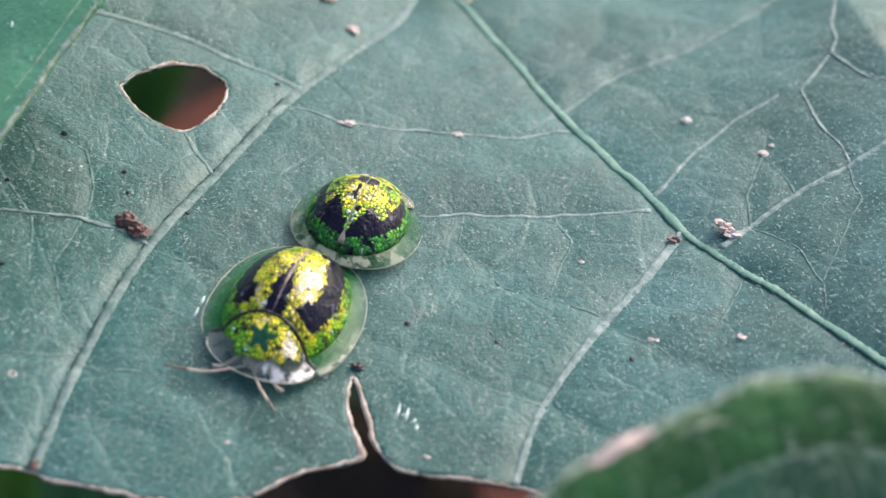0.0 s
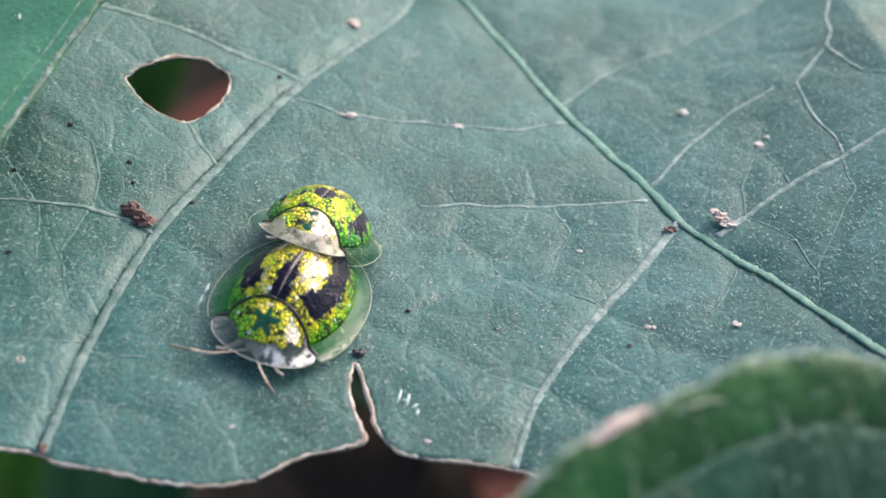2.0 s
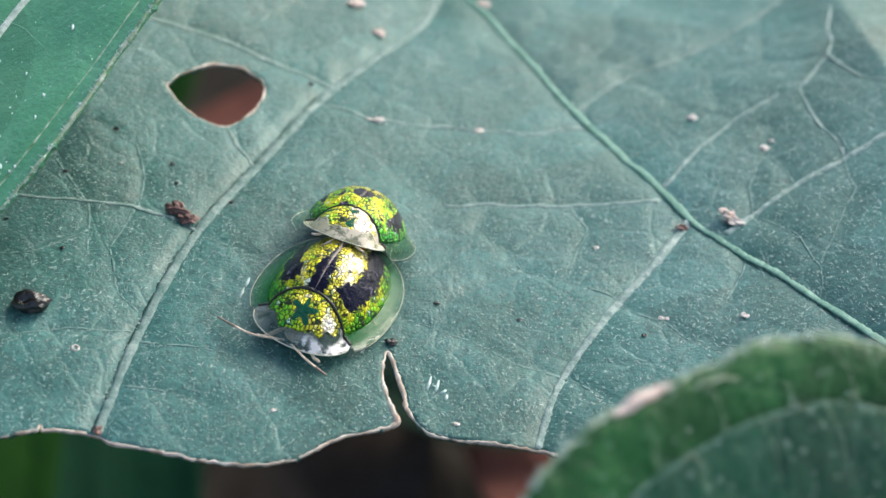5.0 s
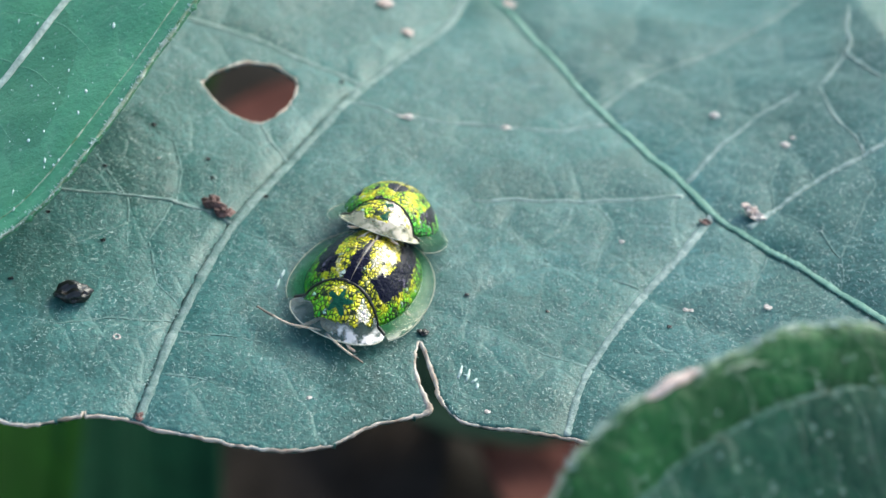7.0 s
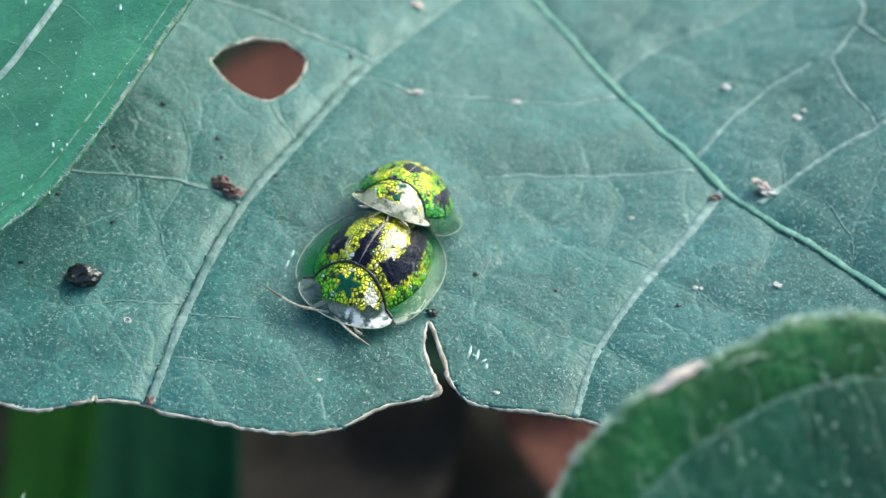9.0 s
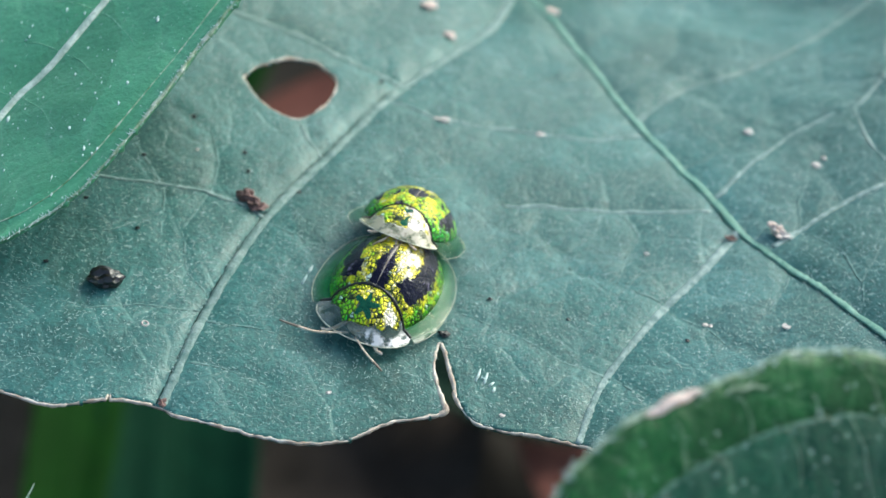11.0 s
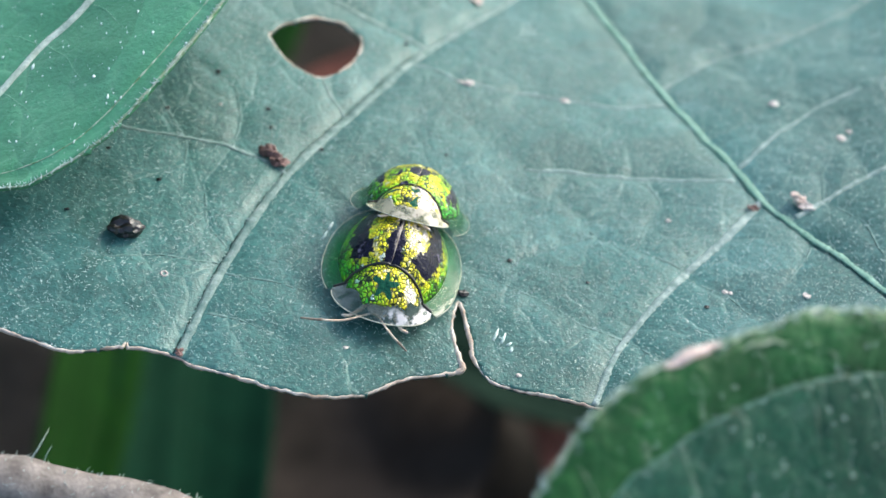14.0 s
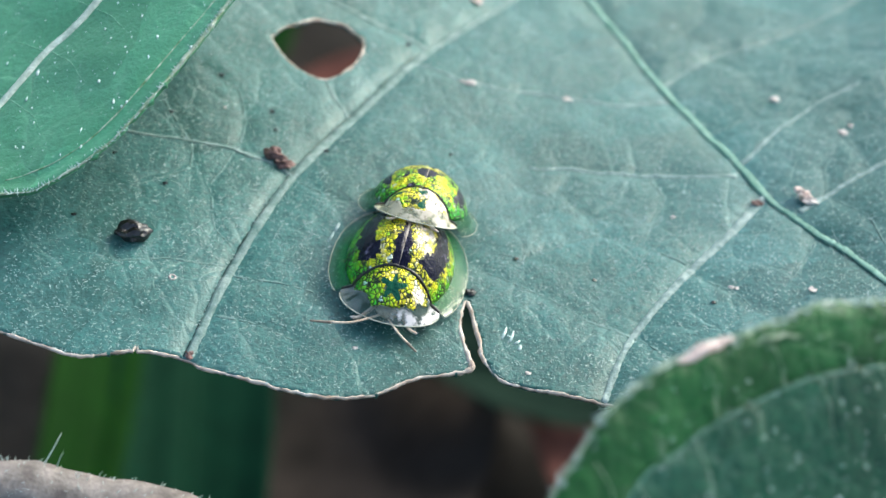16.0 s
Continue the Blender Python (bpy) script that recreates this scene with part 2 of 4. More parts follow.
EDGE_GREEN = mat_plain("edge_pale_green", (0.10, 0.20, 0.08), (0.50, 0.53, 0.42), 0.3, 0.6, 0.3, 0.05)
DRIED = mat_plain("dried_edge", (0.34, 0.24, 0.18), (0.74, 0.65, 0.56), 0.5, 0.75, 0.2, 0.05)
HAIR = mat_plain("hair_white", (0.38, 0.50, 0.45), (0.66, 0.74, 0.69), 0.3, 0.4, 0.5, 0.005)
HAIR_LEAF = mat_plain("leaf_hair", (0.115, 0.215, 0.190), (0.43, 0.53, 0.49), 0.5, 0.4, 0.5, 0.005)
STEM = mat_plain("stem_bark", (0.12, 0.10, 0.088), (0.29, 0.25, 0.225), 0.5, 0.7, 0.3, 0.06)
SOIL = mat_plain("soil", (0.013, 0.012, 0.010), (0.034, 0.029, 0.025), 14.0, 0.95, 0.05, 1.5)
LITTER = mat_plain("dead_leaf_red", (0.065, 0.025, 0.019), (0.12, 0.045, 0.035), 12.0, 0.85, 0.1, 0.3)
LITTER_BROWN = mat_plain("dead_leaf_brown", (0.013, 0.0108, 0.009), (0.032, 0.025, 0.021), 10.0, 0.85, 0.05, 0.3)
CRUMB_DARK = mat_plain("crumb_dark", (0.005, 0.004, 0.004), (0.018, 0.014, 0.012), 0.25, 0.14, 0.6, 0.04)
CRUMB_RED = mat_plain("crumb_red", (0.05, 0.022, 0.018), (0.25, 0.135, 0.115), 0.2, 0.6, 0.4, 0.04)
SCAR = mat_plain("scar_pinkish", (0.52, 0.36, 0.30), (0.78, 0.63, 0.56), 0.2, 0.6, 0.3, 0.04)
CRUMB_PALE = mat_plain("crumb_pale", (0.42, 0.33, 0.30), (0.75, 0.68, 0.62), 0.2, 0.6, 0.4, 0.03)
SHELL = mat_shell("beetle_shell")
SHELL_NECK = mat_shell("neck_shield_shell", (0.012, 0.085, 0.045), False)
MARGIN = mat_margin("shell_margin", (0.020, 0.17, 0.045), (0.62, 0.58, 0.48), 0.03)
MARGIN_NECK = mat_margin("neck_margin", (0.10, 0.16, 0.13), (0.84, 0.77, 0.74), 0.05)
MARGIN_CREAM = mat_margin("neck_margin_cream", (0.30, 0.32, 0.20), (0.56, 0.48, 0.38), 0.14)
RIM = mat_plain("margin_rim", (0.34, 0.34, 0.26), (0.60, 0.57, 0.45), 0.4, 0.3, 0.6, 0.01)
SEAM = mat_plain("seam_black", (0.006, 0.005, 0.005), (0.02, 0.016, 0.012), 0.2, 0.35, 0.5, 0.01)
SUTURE = mat_plain("suture_brown", (0.16, 0.11, 0.08), (0.42, 0.34, 0.27), 0.3, 0.3, 0.6, 0.01)
LIMB = mat_plain("limb_amber", (0.50, 0.35, 0.24), (0.76, 0.62, 0.48), 0.2, 0.35, 0.5, 0.01)
LIMB_TIP = mat_plain("limb_tip_dark", (0.16, 0.11, 0.08), (0.34, 0.25, 0.19), 0.2, 0.4, 0.5, 0.01)
BELLY = mat_plain("belly_orange", (0.28, 0.10, 0.03), (0.5, 0.22, 0.08), 0.5, 0.4, 0.5, 0.03)


# ---------------------------------------------------------------- mesh helpers
def mesh_part(name, verts, faces, material, parent=None, label="", attrs=(), smooth=True, kind=""):
    """One mesh object from vertices in millimetres."""
    me = bpy.data.meshes.new(name)
    me.from_pydata([tuple(float(c) * MM for c in v) for v in verts], [], faces)
    me.materials.append(material)
    for key, values in dict(attrs).items():
        a = me.attributes.new(key, "FLOAT", "POINT")
        a.data.foreach_set("value", np.asarray(values, dtype=np.float32))
    if smooth:
        me.polygons.foreach_set("use_smooth", [True] * len(me.polygons))
    me.update()
    ob = new(name, me)
    if parent:
        ob.parent = parent
    return tagged(ob, label=label, kind=kind)


def thing(name, at, label, category, group="", kind=""):
    e = new(name)
    e.empty_display_size = 0.002
    e.location = lift(at)
    return tagged(e, label, category, group, kind)


def spline(points, step):
    """A smooth run through points (Catmull-Rom), resampled about every step."""
    p = np.asarray(points, float)
    ext = np.vstack([2 * p[0] - p[1], p, 2 * p[-1] - p[-2]])
    out = []
    for i in range(1, len(ext) - 2):
        a, b, c, d = ext[i - 1:i + 3]
        n = max(2, int(np.linalg.norm(c - b) / step) + 1)
        for u in np.arange(n) / n:
            out.append(0.5 * (2 * b + (c - a) * u + (2 * a - 5 * b + 4 * c - d) * u * u + (3 * b - a - 3 * c + d) * u ** 3))
    return np.array(out + [p[-1]])


def polyline(points, step):
    """The same run with straight pieces between its points."""
    p = np.asarray(points, float)
    out = [a + (b - a) * u for a, b in zip(p[:-1], p[1:]) for u in np.linspace(0, 1, max(2, int(np.linalg.norm(b - a) / step)), endpoint=False)]
    return np.array(out + [p[-1]])


def sweep(points, radii, sides=8, flat=1.0, up=(0, 0, 1)):
    """Vertices and faces of a closed tube along points; flat squeezes it towards up."""
    p = np.asarray(points, float)
    r = np.broadcast_to(np.asarray(radii, float), (len(p),))
    t = np.gradient(p, axis=0)
    t /= np.linalg.norm(t, axis=1, keepdims=True) + 1e-12
    side = np.cross(t, up)
    ln = np.linalg.norm(side, axis=1, keepdims=True)
    side = np.where(ln > 1e-3, side / (ln + 1e-12), np.array([1.0, 0, 0]))
    top = np.cross(side, t)
    ang = np.arange(sides) / sides * 2 * np.pi
    v = (p[:, None] + r[:, None, None] * (np.cos(ang)[None, :, None] * side[:, None] + flat * np.sin(ang)[None, :, None] * top[:, None])).reshape(-1, 3)
    f = [(i * sides + j, i * sides + (j + 1) % sides, (i + 1) * sides + (j + 1) % sides, (i + 1) * sides + j) for i in range(len(p) - 1) for j in range(sides)]
    f += [tuple(range(sides))[::-1], tuple(range((len(p) - 1) * sides, len(p) * sides))]
    return v.tolist(), f


def lumps(radius, amount, seed, squash=(1, 1, 1), level=3):
    """A rough lump: an icosphere pushed about by noise."""
    bm = bmesh.new()
    bmesh.ops.create_icosphere(bm, subdivisions=level, radius=1.0)
    v = []
    for q in bm.verts:
        n = 1 + amount * noise.noise(q.co * 1.3 + Vector((seed, 0, 0))) + amount * 0.5 * noise.noise(q.co * 3.1 + Vector((0, seed, 0)))
        v.append(tuple(radius * n * c * s for c, s in zip(q.co, squash)))
    f = [tuple(x.index for x in q.verts) for q in bm.faces]
    bm.free()
    return v, f


def inside(px, py, loop):
    """Which of the points lie in the closed loop."""
    odd = np.zeros(px.shape, bool)
    a, b = loop, np.roll(loop, -1, 0)
    for (x0, y0), (x1, y1) in zip(a, b):
        if y0 != y1:
            cut = (y0 > py) != (y1 > py)
            odd ^= cut & (px < (x1 - x0) * (py - y0) / (y1 - y0) + x0)
    return odd


def nearest(px, py, pts):
    """Distance to, and index of, the nearest of the points."""
    best, at = np.full(px.shape, 1e9), np.zeros(px.shape, int)
    for i, (x, y) in enumerate(pts):
        d = (px - x) ** 2 + (py - y) ** 2
        m = d < best
        best[m], at[m] = d[m], i
    return np.sqrt(best), at


def ragged(loop, amount, scale, seed):
    """A loop roughened sideways by noise, as an eaten or dried edge is."""
    out = []
    for x, y in loop:
        v = Vector((x * scale, y * scale, seed))
        out.append((x + amount * noise.noise(v), y + amount * noise.noise(v + Vector((9, 3, 7)))))
    return np.array(out)


def blade_mesh(loops, height, cell, box):
    """A leaf blade as a net of small cells, cut along closed loops (outline first, then holes) whose edge its rim follows."""
    x0, x1, y0, y1 = box
    nx, ny = int((x1 - x0) / cell) + 1, int((y1 - y0) / cell) + 1
    gx, gy = np.meshgrid(x0 + cell * np.arange(nx), y0 + cell * np.arange(ny))
    gx, gy = gx.ravel().copy(), gy.ravel().copy()
    ox, oy = gx.copy(), gy.copy()
    for loop in loops:
        d, at = nearest(ox, oy, loop)
        m = d < 0.62 * cell
        gx[m], gy[m] = loop[at[m], 0], loop[at[m], 1]
    i = np.arange((nx - 1) * (ny - 1))
    a = (i // (nx - 1)) * nx + i % (nx - 1)
    quads = np.stack([a, a + 1, a + 1 + nx, a + nx], 1)
    cx, cy = gx[quads].mean(1), gy[quads].mean(1)
    keep = inside(cx, cy, loops[0])
    for hole in loops[1:]:
        keep &= ~inside(cx, cy, hole)
    quads = quads[keep]
    used, quads = np.unique(quads, return_inverse=True)
    quads = quads.reshape(-1, 4)
    x, y = gx[used], gy[used]
    return np.stack([x, y, height(x, y)], 1), quads.tolist()


def thick(ob, mm):
    s = ob.modifiers.new("thickness", "SOLIDIFY")
    s.thickness, s.offset = mm * MM, -1.0
    return ob


# ---------------------------------------------------------------- ground
def leaf_top(x, y):
    """Height of the beetles' leaf, slightly dished."""
    x, y = np.clip(x, -15.5, 16.5), np.clip(y, -12.5, 14.0)
    return (0.008744 * x * x - 0.009392 * x * y - 0.002996 * y * y + 0.000333 * x ** 3 + 0.0000772 * x * x * y - 0.00002 * x * y * y)


def build_ground():
    """One sheet of soil to the horizon, lumpy under the plant."""
    r = np.concatenate([np.linspace(0, 0.25, 60), np.geomspace(0.27, 400, 40)])
    a = np.arange(96) / 96 * 2 * np.pi
    v = [(0.0, 70.0, 0.0)]
    for q in r[1:]:
        for w in a:
            x, y = q * math.cos(w), q * math.sin(w)
            z = 3.0 * noise.noise(Vector((x * 40, y * 40, 0))) + 1.5 * noise.noise(Vector((x * 120, y * 120, 5))) if q < 0.6 else 0.0
            v.append((x * 1000, y * 1000 + 70, z))
    n = len(a)
    f = [(0, 1 + j, 1 + (j + 1) % n) for j in range(n)]
    f += [(1 + i * n + j, 1 + (i + 1) * n + j, 1 + (i + 1) * n + (j + 1) % n, 1 + i * n + (j + 1) % n) for i in range(len(r) - 2) for j in range(n)]
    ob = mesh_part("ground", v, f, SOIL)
    tagged(ob, "dark brown soil under the plant", "ground", kind="structure")


build_ground()


def simple_leaf(name, at, length, width, turn, tilt, material, label, category="leaf", bend=0.15, group=""):
    """A pointed oval leaf with a midrib and side veins, lying or hanging below."""
    e = thing(name, at, label, category, group)
    e.rotation_euler = (radians(tilt[0]), radians(tilt[1]), radians(turn))
    v, f, n, m = [], [], 40, 16
    for i in range(n + 1):
        u = i / n
        w = width * 0.5 * (math.sin(math.pi * u ** 0.85) ** 0.75 if 0 < u < 1 else 0.0) + 0.02
        for j in range(-m, m + 1):
            s = j / m
            y = (u - 0.5) * length
            wob = 0.05 * width * noise.noise(Vector((u * 4, s * 2, length)))
            v.append((s * w, y, bend * width * (s * s) - bend * length * (u - 0.5) ** 2 + wob))
    k = 2 * m + 1
    f = [(i * k + j, i * k + j + 1, (i + 1) * k + j + 1, (i + 1) * k + j) for i in range(n) for j in range(k - 1)]
    thick(mesh_part("blade", v, f, material, e), 0.25)
    mid = [v[i * k + m] for i in range(n + 1)]
    tv, tf = sweep(mid, np.linspace(0.03, 0.012, n + 1) * width, 6, 0.7)
    mesh_part("midrib", tv, tf, material, e)
    return e


# The low greens carry the shade of foliage above in their colour.
simple_leaf("low_leaf", (-12.2, 62, -80), 84, 14, 6, (3, 0), BLADE_LOW, "dark green leaf hanging low, shade painted into its colour")
simple_leaf("low_leaf", (-20.8, 62, -78), 80, 7.6, 3, (0, 15), BLADE_LIME, "lime green narrow leaf hanging low, darkened by painted shade")
simple_leaf("low_leaf", (-22, 134, -88), 60, 25, 8, (5, 0), BLADE_LIME, "lime green leaf close over the soil, darkened by painted shade")
simple_leaf("low_leaf", (18.5, 75, -88), 28, 15, 80, (4, 0), BLADE_DIM, "dark green leaf close over the soil, shade painted into its colour")
simple_leaf("fallen_leaf", (31, 68, -93), 40, 17, 28, (2, 0), LITTER, "dry reddish brown fallen leaf on the soil", group="fallen leaves")
simple_leaf("fallen_leaf", (14, 111.5, -94), 58, 44, -85, (0, 3), LITTER, "dry reddish brown fallen leaf on the soil", bend=0.03, group="fallen leaves")
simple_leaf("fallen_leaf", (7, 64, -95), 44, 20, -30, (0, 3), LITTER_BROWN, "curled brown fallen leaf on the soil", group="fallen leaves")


# ---------------------------------------------------------------- the beetles' leaf
def edge_run():
    """The eaten lower edge with its slit, from the upper left round to the right, then the far lobes out of sight."""
    near = [(-17.0, -9.2), (-13.2, -10.3), (-11.5, -10.75), (-10.6, -10.65), (-9.85, -10.4), (-9.74, -10.36), (-9.69, -10.12), (-9.63, -10.35), (-9.5, -10.36), (-9.0, -10.3), (-8.3, -10.3), (-7.7, -10.6),
            (-6.4, -10.85), (-5.2, -11.05), (-4.3, -11.15), (-3.4, -11.0), (-2.7, -10.75), (-2.1, -10.3), (-1.2, -9.95), (-0.3, -9.65),
            (-0.33, -9.1), (-0.55, -8.5), (-0.62, -7.9), (-0.58, -7.35), (-0.48, -7.0), (-0.3, -7.3), (-0.13, -8.0), (0.05, -8.9), (0.3, -9.55),
            (0.6, -9.9), (1.1, -10.05), (2.0, -10.2), (2.9, -10.35), (3.6, -10.4), (4.2, -10.75), (6.0, -11.7)]
    far = [(6.0, -11.7), (11, -13.6), (18, -14), (24, -9), (27.5, 0), (26.5, 9), (21, 17), (12, 20.5), (6, 18.5), (2.3, 15.2), (-2, 18.5), (-9, 19), (-17, 14), (-21.5, 5), (-21, -4), (-17.0, -9.2)]
    return ragged(spline(near, 0.06), 0.05, 1.6, 3.0), spline(far, 0.3)[:-1]


NEAR_EDGE, FAR_EDGE = edge_run()
HOLE = ragged(spline([(-7.6, 3.4), (-7.2, 4.1), (-6.8, 4.5), (-6.2, 4.95), (-5.3, 5.1), (-4.6, 4.7), (-4.4, 4.15), (-4.6, 3.3), (-5.0, 2.55),
                      (-5.5, 2.0), (-6.1, 2.0), (-6.7, 2.25), (-7.2, 2.75), (-7.6, 3.4)], 0.06)[:-1], 0.05, 1.8, 8.0)
# name, run in plan, thickness at both ends, material
MAIN_VEINS = [
    ("midrib", [(2.3, 14.3), (3.5, 12.0), (4.95, 8.6), (6.25, 5.2), (7.3, 3.1), (8.4, 0.7), (9.1, -1.1), (9.8, -2.3), (11.2, -4.4), (12.9, -7.4), (15, -11)], 0.18, 0.13, MIDRIB),
    ("vein", [(2.3, 14.3), (1.2, 10.4), (-0.6, 7.4), (-2.4, 4.6), (-4.2, 1.0), (-6.1, -2.75), (-7.4, -6.7), (-8.2, -10.25)], 0.20, 0.13, VEIN),
    ("vein", [(-2.1, 5.1), (-3.2, 5.6), (-4.3, 5.9), (-6.3, 6.6), (-9, 6.8), (-14, 6.5)], 0.13, 0.1, VEIN),
    ("vein", [(9.1, -1.1), (7.9, -2.9), (6.5, -4.7), (5.4, -6.3), (4.5, -7.8), (4.0, -9.0), (3.6, -10.35)], 0.155, 0.095, VEIN_WHITE),
    ("vein", [(10.0, -2.0), (11.0, -1.2), (12.5, 0.0), (14.1, 0.9), (16.5, 2.2), (20, 3)], 0.10, 0.08, VEIN_WHITE),
    ("vein", [(6.3, 5.3), (8.5, 7.8), (10.6, 9.0), (13.9, 11.7), (17, 15)], 0.085, 0.07, VEIN),
]
SIDE_VEINS = [
    [(16.2, 11.1), (15.2, 7.4), (13.8, 5.5), (13.8, 4.0), (14.2, 1.0)], [(15.2, 7.4), (15.8, 5.3), (17.5, 4.0)],
    [(8.5, 0.6), (10.1, 2.7), (11.5, 4.3), (13.1, 5.4)], [(8.3, -0.1), (5.6, -0.2), (2.8, -0.3), (1.4, -0.5)],
    [(6.5, 4.3), (4.8, 3.7), (2.8, 3.7), (0.8, 3.6), (-0.9, 3.5), (-2.6, 4.2)], [(5.3, 7.7), (3.3, 7.1), (1.7, 6.7)],
    [(4.5, -7.75), (3.2, -7.3), (1.9, -6.4), (0.1, -5.7), (-0.8, -5.1)], [(4.5, -7.7), (5.3, -8.4), (6.0, -9.2)],
    [(6.5, -4.7), (5.0, -3.9), (3.6, -3.4)], [(6.4, -4.9), (7.5, -5.8), (8.1, -6.6), (9.4, -7.2)],
    [(-6.1, -2.75), (-7.0, -2.35), (-8.1, -2.2), (-9.4, -2.2), (-11.5, -2.4)], [(-5.9, -3.0), (-4.9, -3.5), (-3.4, -3.9)],
    [(-7.4, -6.7), (-9.1, -7.0), (-10.7, -7.3), (-12.5, -7.2)], [(-7.5, -7.1), (-6.2, -7.3), (-4.8, -7.4)],
    [(-7.95, -8.6), (-6.8, -8.8), (-5.4, -9.2)], [(-4.6, 0.5), (-5.1, 1.1), (-5.6, 1.9)], [(-9.4, -2.3), (-9.3, -3.3), (-9.1, -4.4)],
    [(-8.0, -2.3), (-7.9, -0.9), (-8.3, 0.4), (-9.6, 1.2)], [(11.0, -1.2), (11.1, 0.3), (12.0, 2.2), (12.4, 3.6)], [(12.5, 0.0), (12.0, 2.2)],
    [(10.4, -3.2), (9.8, -4.6), (9.2, -5.6)], [(8.3, 7.6), (9.3, 6.4), (9.6, 5.2), (11.5, 4.3)], [(7.6, 2.4), (9.0, 3.4), (10.1, 4.6)],
    [(5.6, 7.0), (7.3, 8.8), (8.4, 10.6), (8.6, 12.4)], [(10.6, 9.0), (11.2, 7.4), (11.0, 6.0), (11.5, 4.3)], [(11.2, 7.4), (13.1, 7.6), (15.2, 7.4)],
    [(13.9, 11.7), (13.4, 9.8), (13.1, 7.6)], [(9.3, 6.4), (8.0, 5.8), (7.2, 4.6)], [(11.0, -1.2), (11.9, -2.6), (12.3, -4.2), (12.0, -5.6)], [(14.1, 0.9), (14.0, -0.8), (13.2, -2.4), (12.3, -4.2)],
    [(5.5, -0.2), (5.8, -1.4), (5.4, -2.6), (5.0, -3.9)], [(2.8, -0.3), (2.5, -1.6), (3.2, -2.6), (3.6, -3.4)], [(3.6, -3.4), (2.2, -4.2), (1.0, -5.2)], [(-8.1, -2.3), (-8.6, -4.0), (-8.2, -5.6), (-7.3, -6.4)],
    [(-9.4, -2.3), (-10.6, -0.6), (-10.4, 1.2)], [(-9.3, -3.3), (-10.7, -4.4), (-11.6, -4.6)],
]


def quilt(x, y):
    """The blade rises a little between its main veins and sinks along them."""
    pts = np.vstack([spline(run, 0.25)[:, :2] for _, run, *_ in MAIN_VEINS])
    d, _ = nearest(x, y, pts)
    side = np.vstack([polyline(run, 0.2) for run in SIDE_VEINS])
    e, _ = nearest(x, y, side)
    w = np.array([0.08 * noise.noise(Vector((a * 0.45, b * 0.45, 2))) + 0.022 * noise.noise(Vector((a * 1.5, b * 1.5, 6))) + 0.012 * noise.noise(Vector((a * 4, b * 4, 1))) for a, b in zip(x, y)])
    run = spline(MAIN_VEINS[1][1], 0.1)[:, :2]
    c, at = nearest(x, y, run)
    t = np.gradient(run, axis=0)[at]
    side = np.sign(t[:, 0] * (y - run[at, 1]) - t[:, 1] * (x - run[at, 0]))
    groove = -0.055 * np.exp(-((c * side + 0.24) / 0.13) ** 2) * np.clip((6 - y) / 4, 0, 1)
    return groove + 0.20 * (1 - np.exp(-d / 0.55)) + 0.07 * (1 - np.exp(-e / 0.28)) - 0.20 + w


def blade_top(x, y):
    return leaf_top(x, y) + quilt(x, y)


def on_blade(points, up=0.0):
    p = np.asarray(points, float)
    return np.c_[p[:, :2], blade_top(p[:, 0], p[:, 1]) + up]


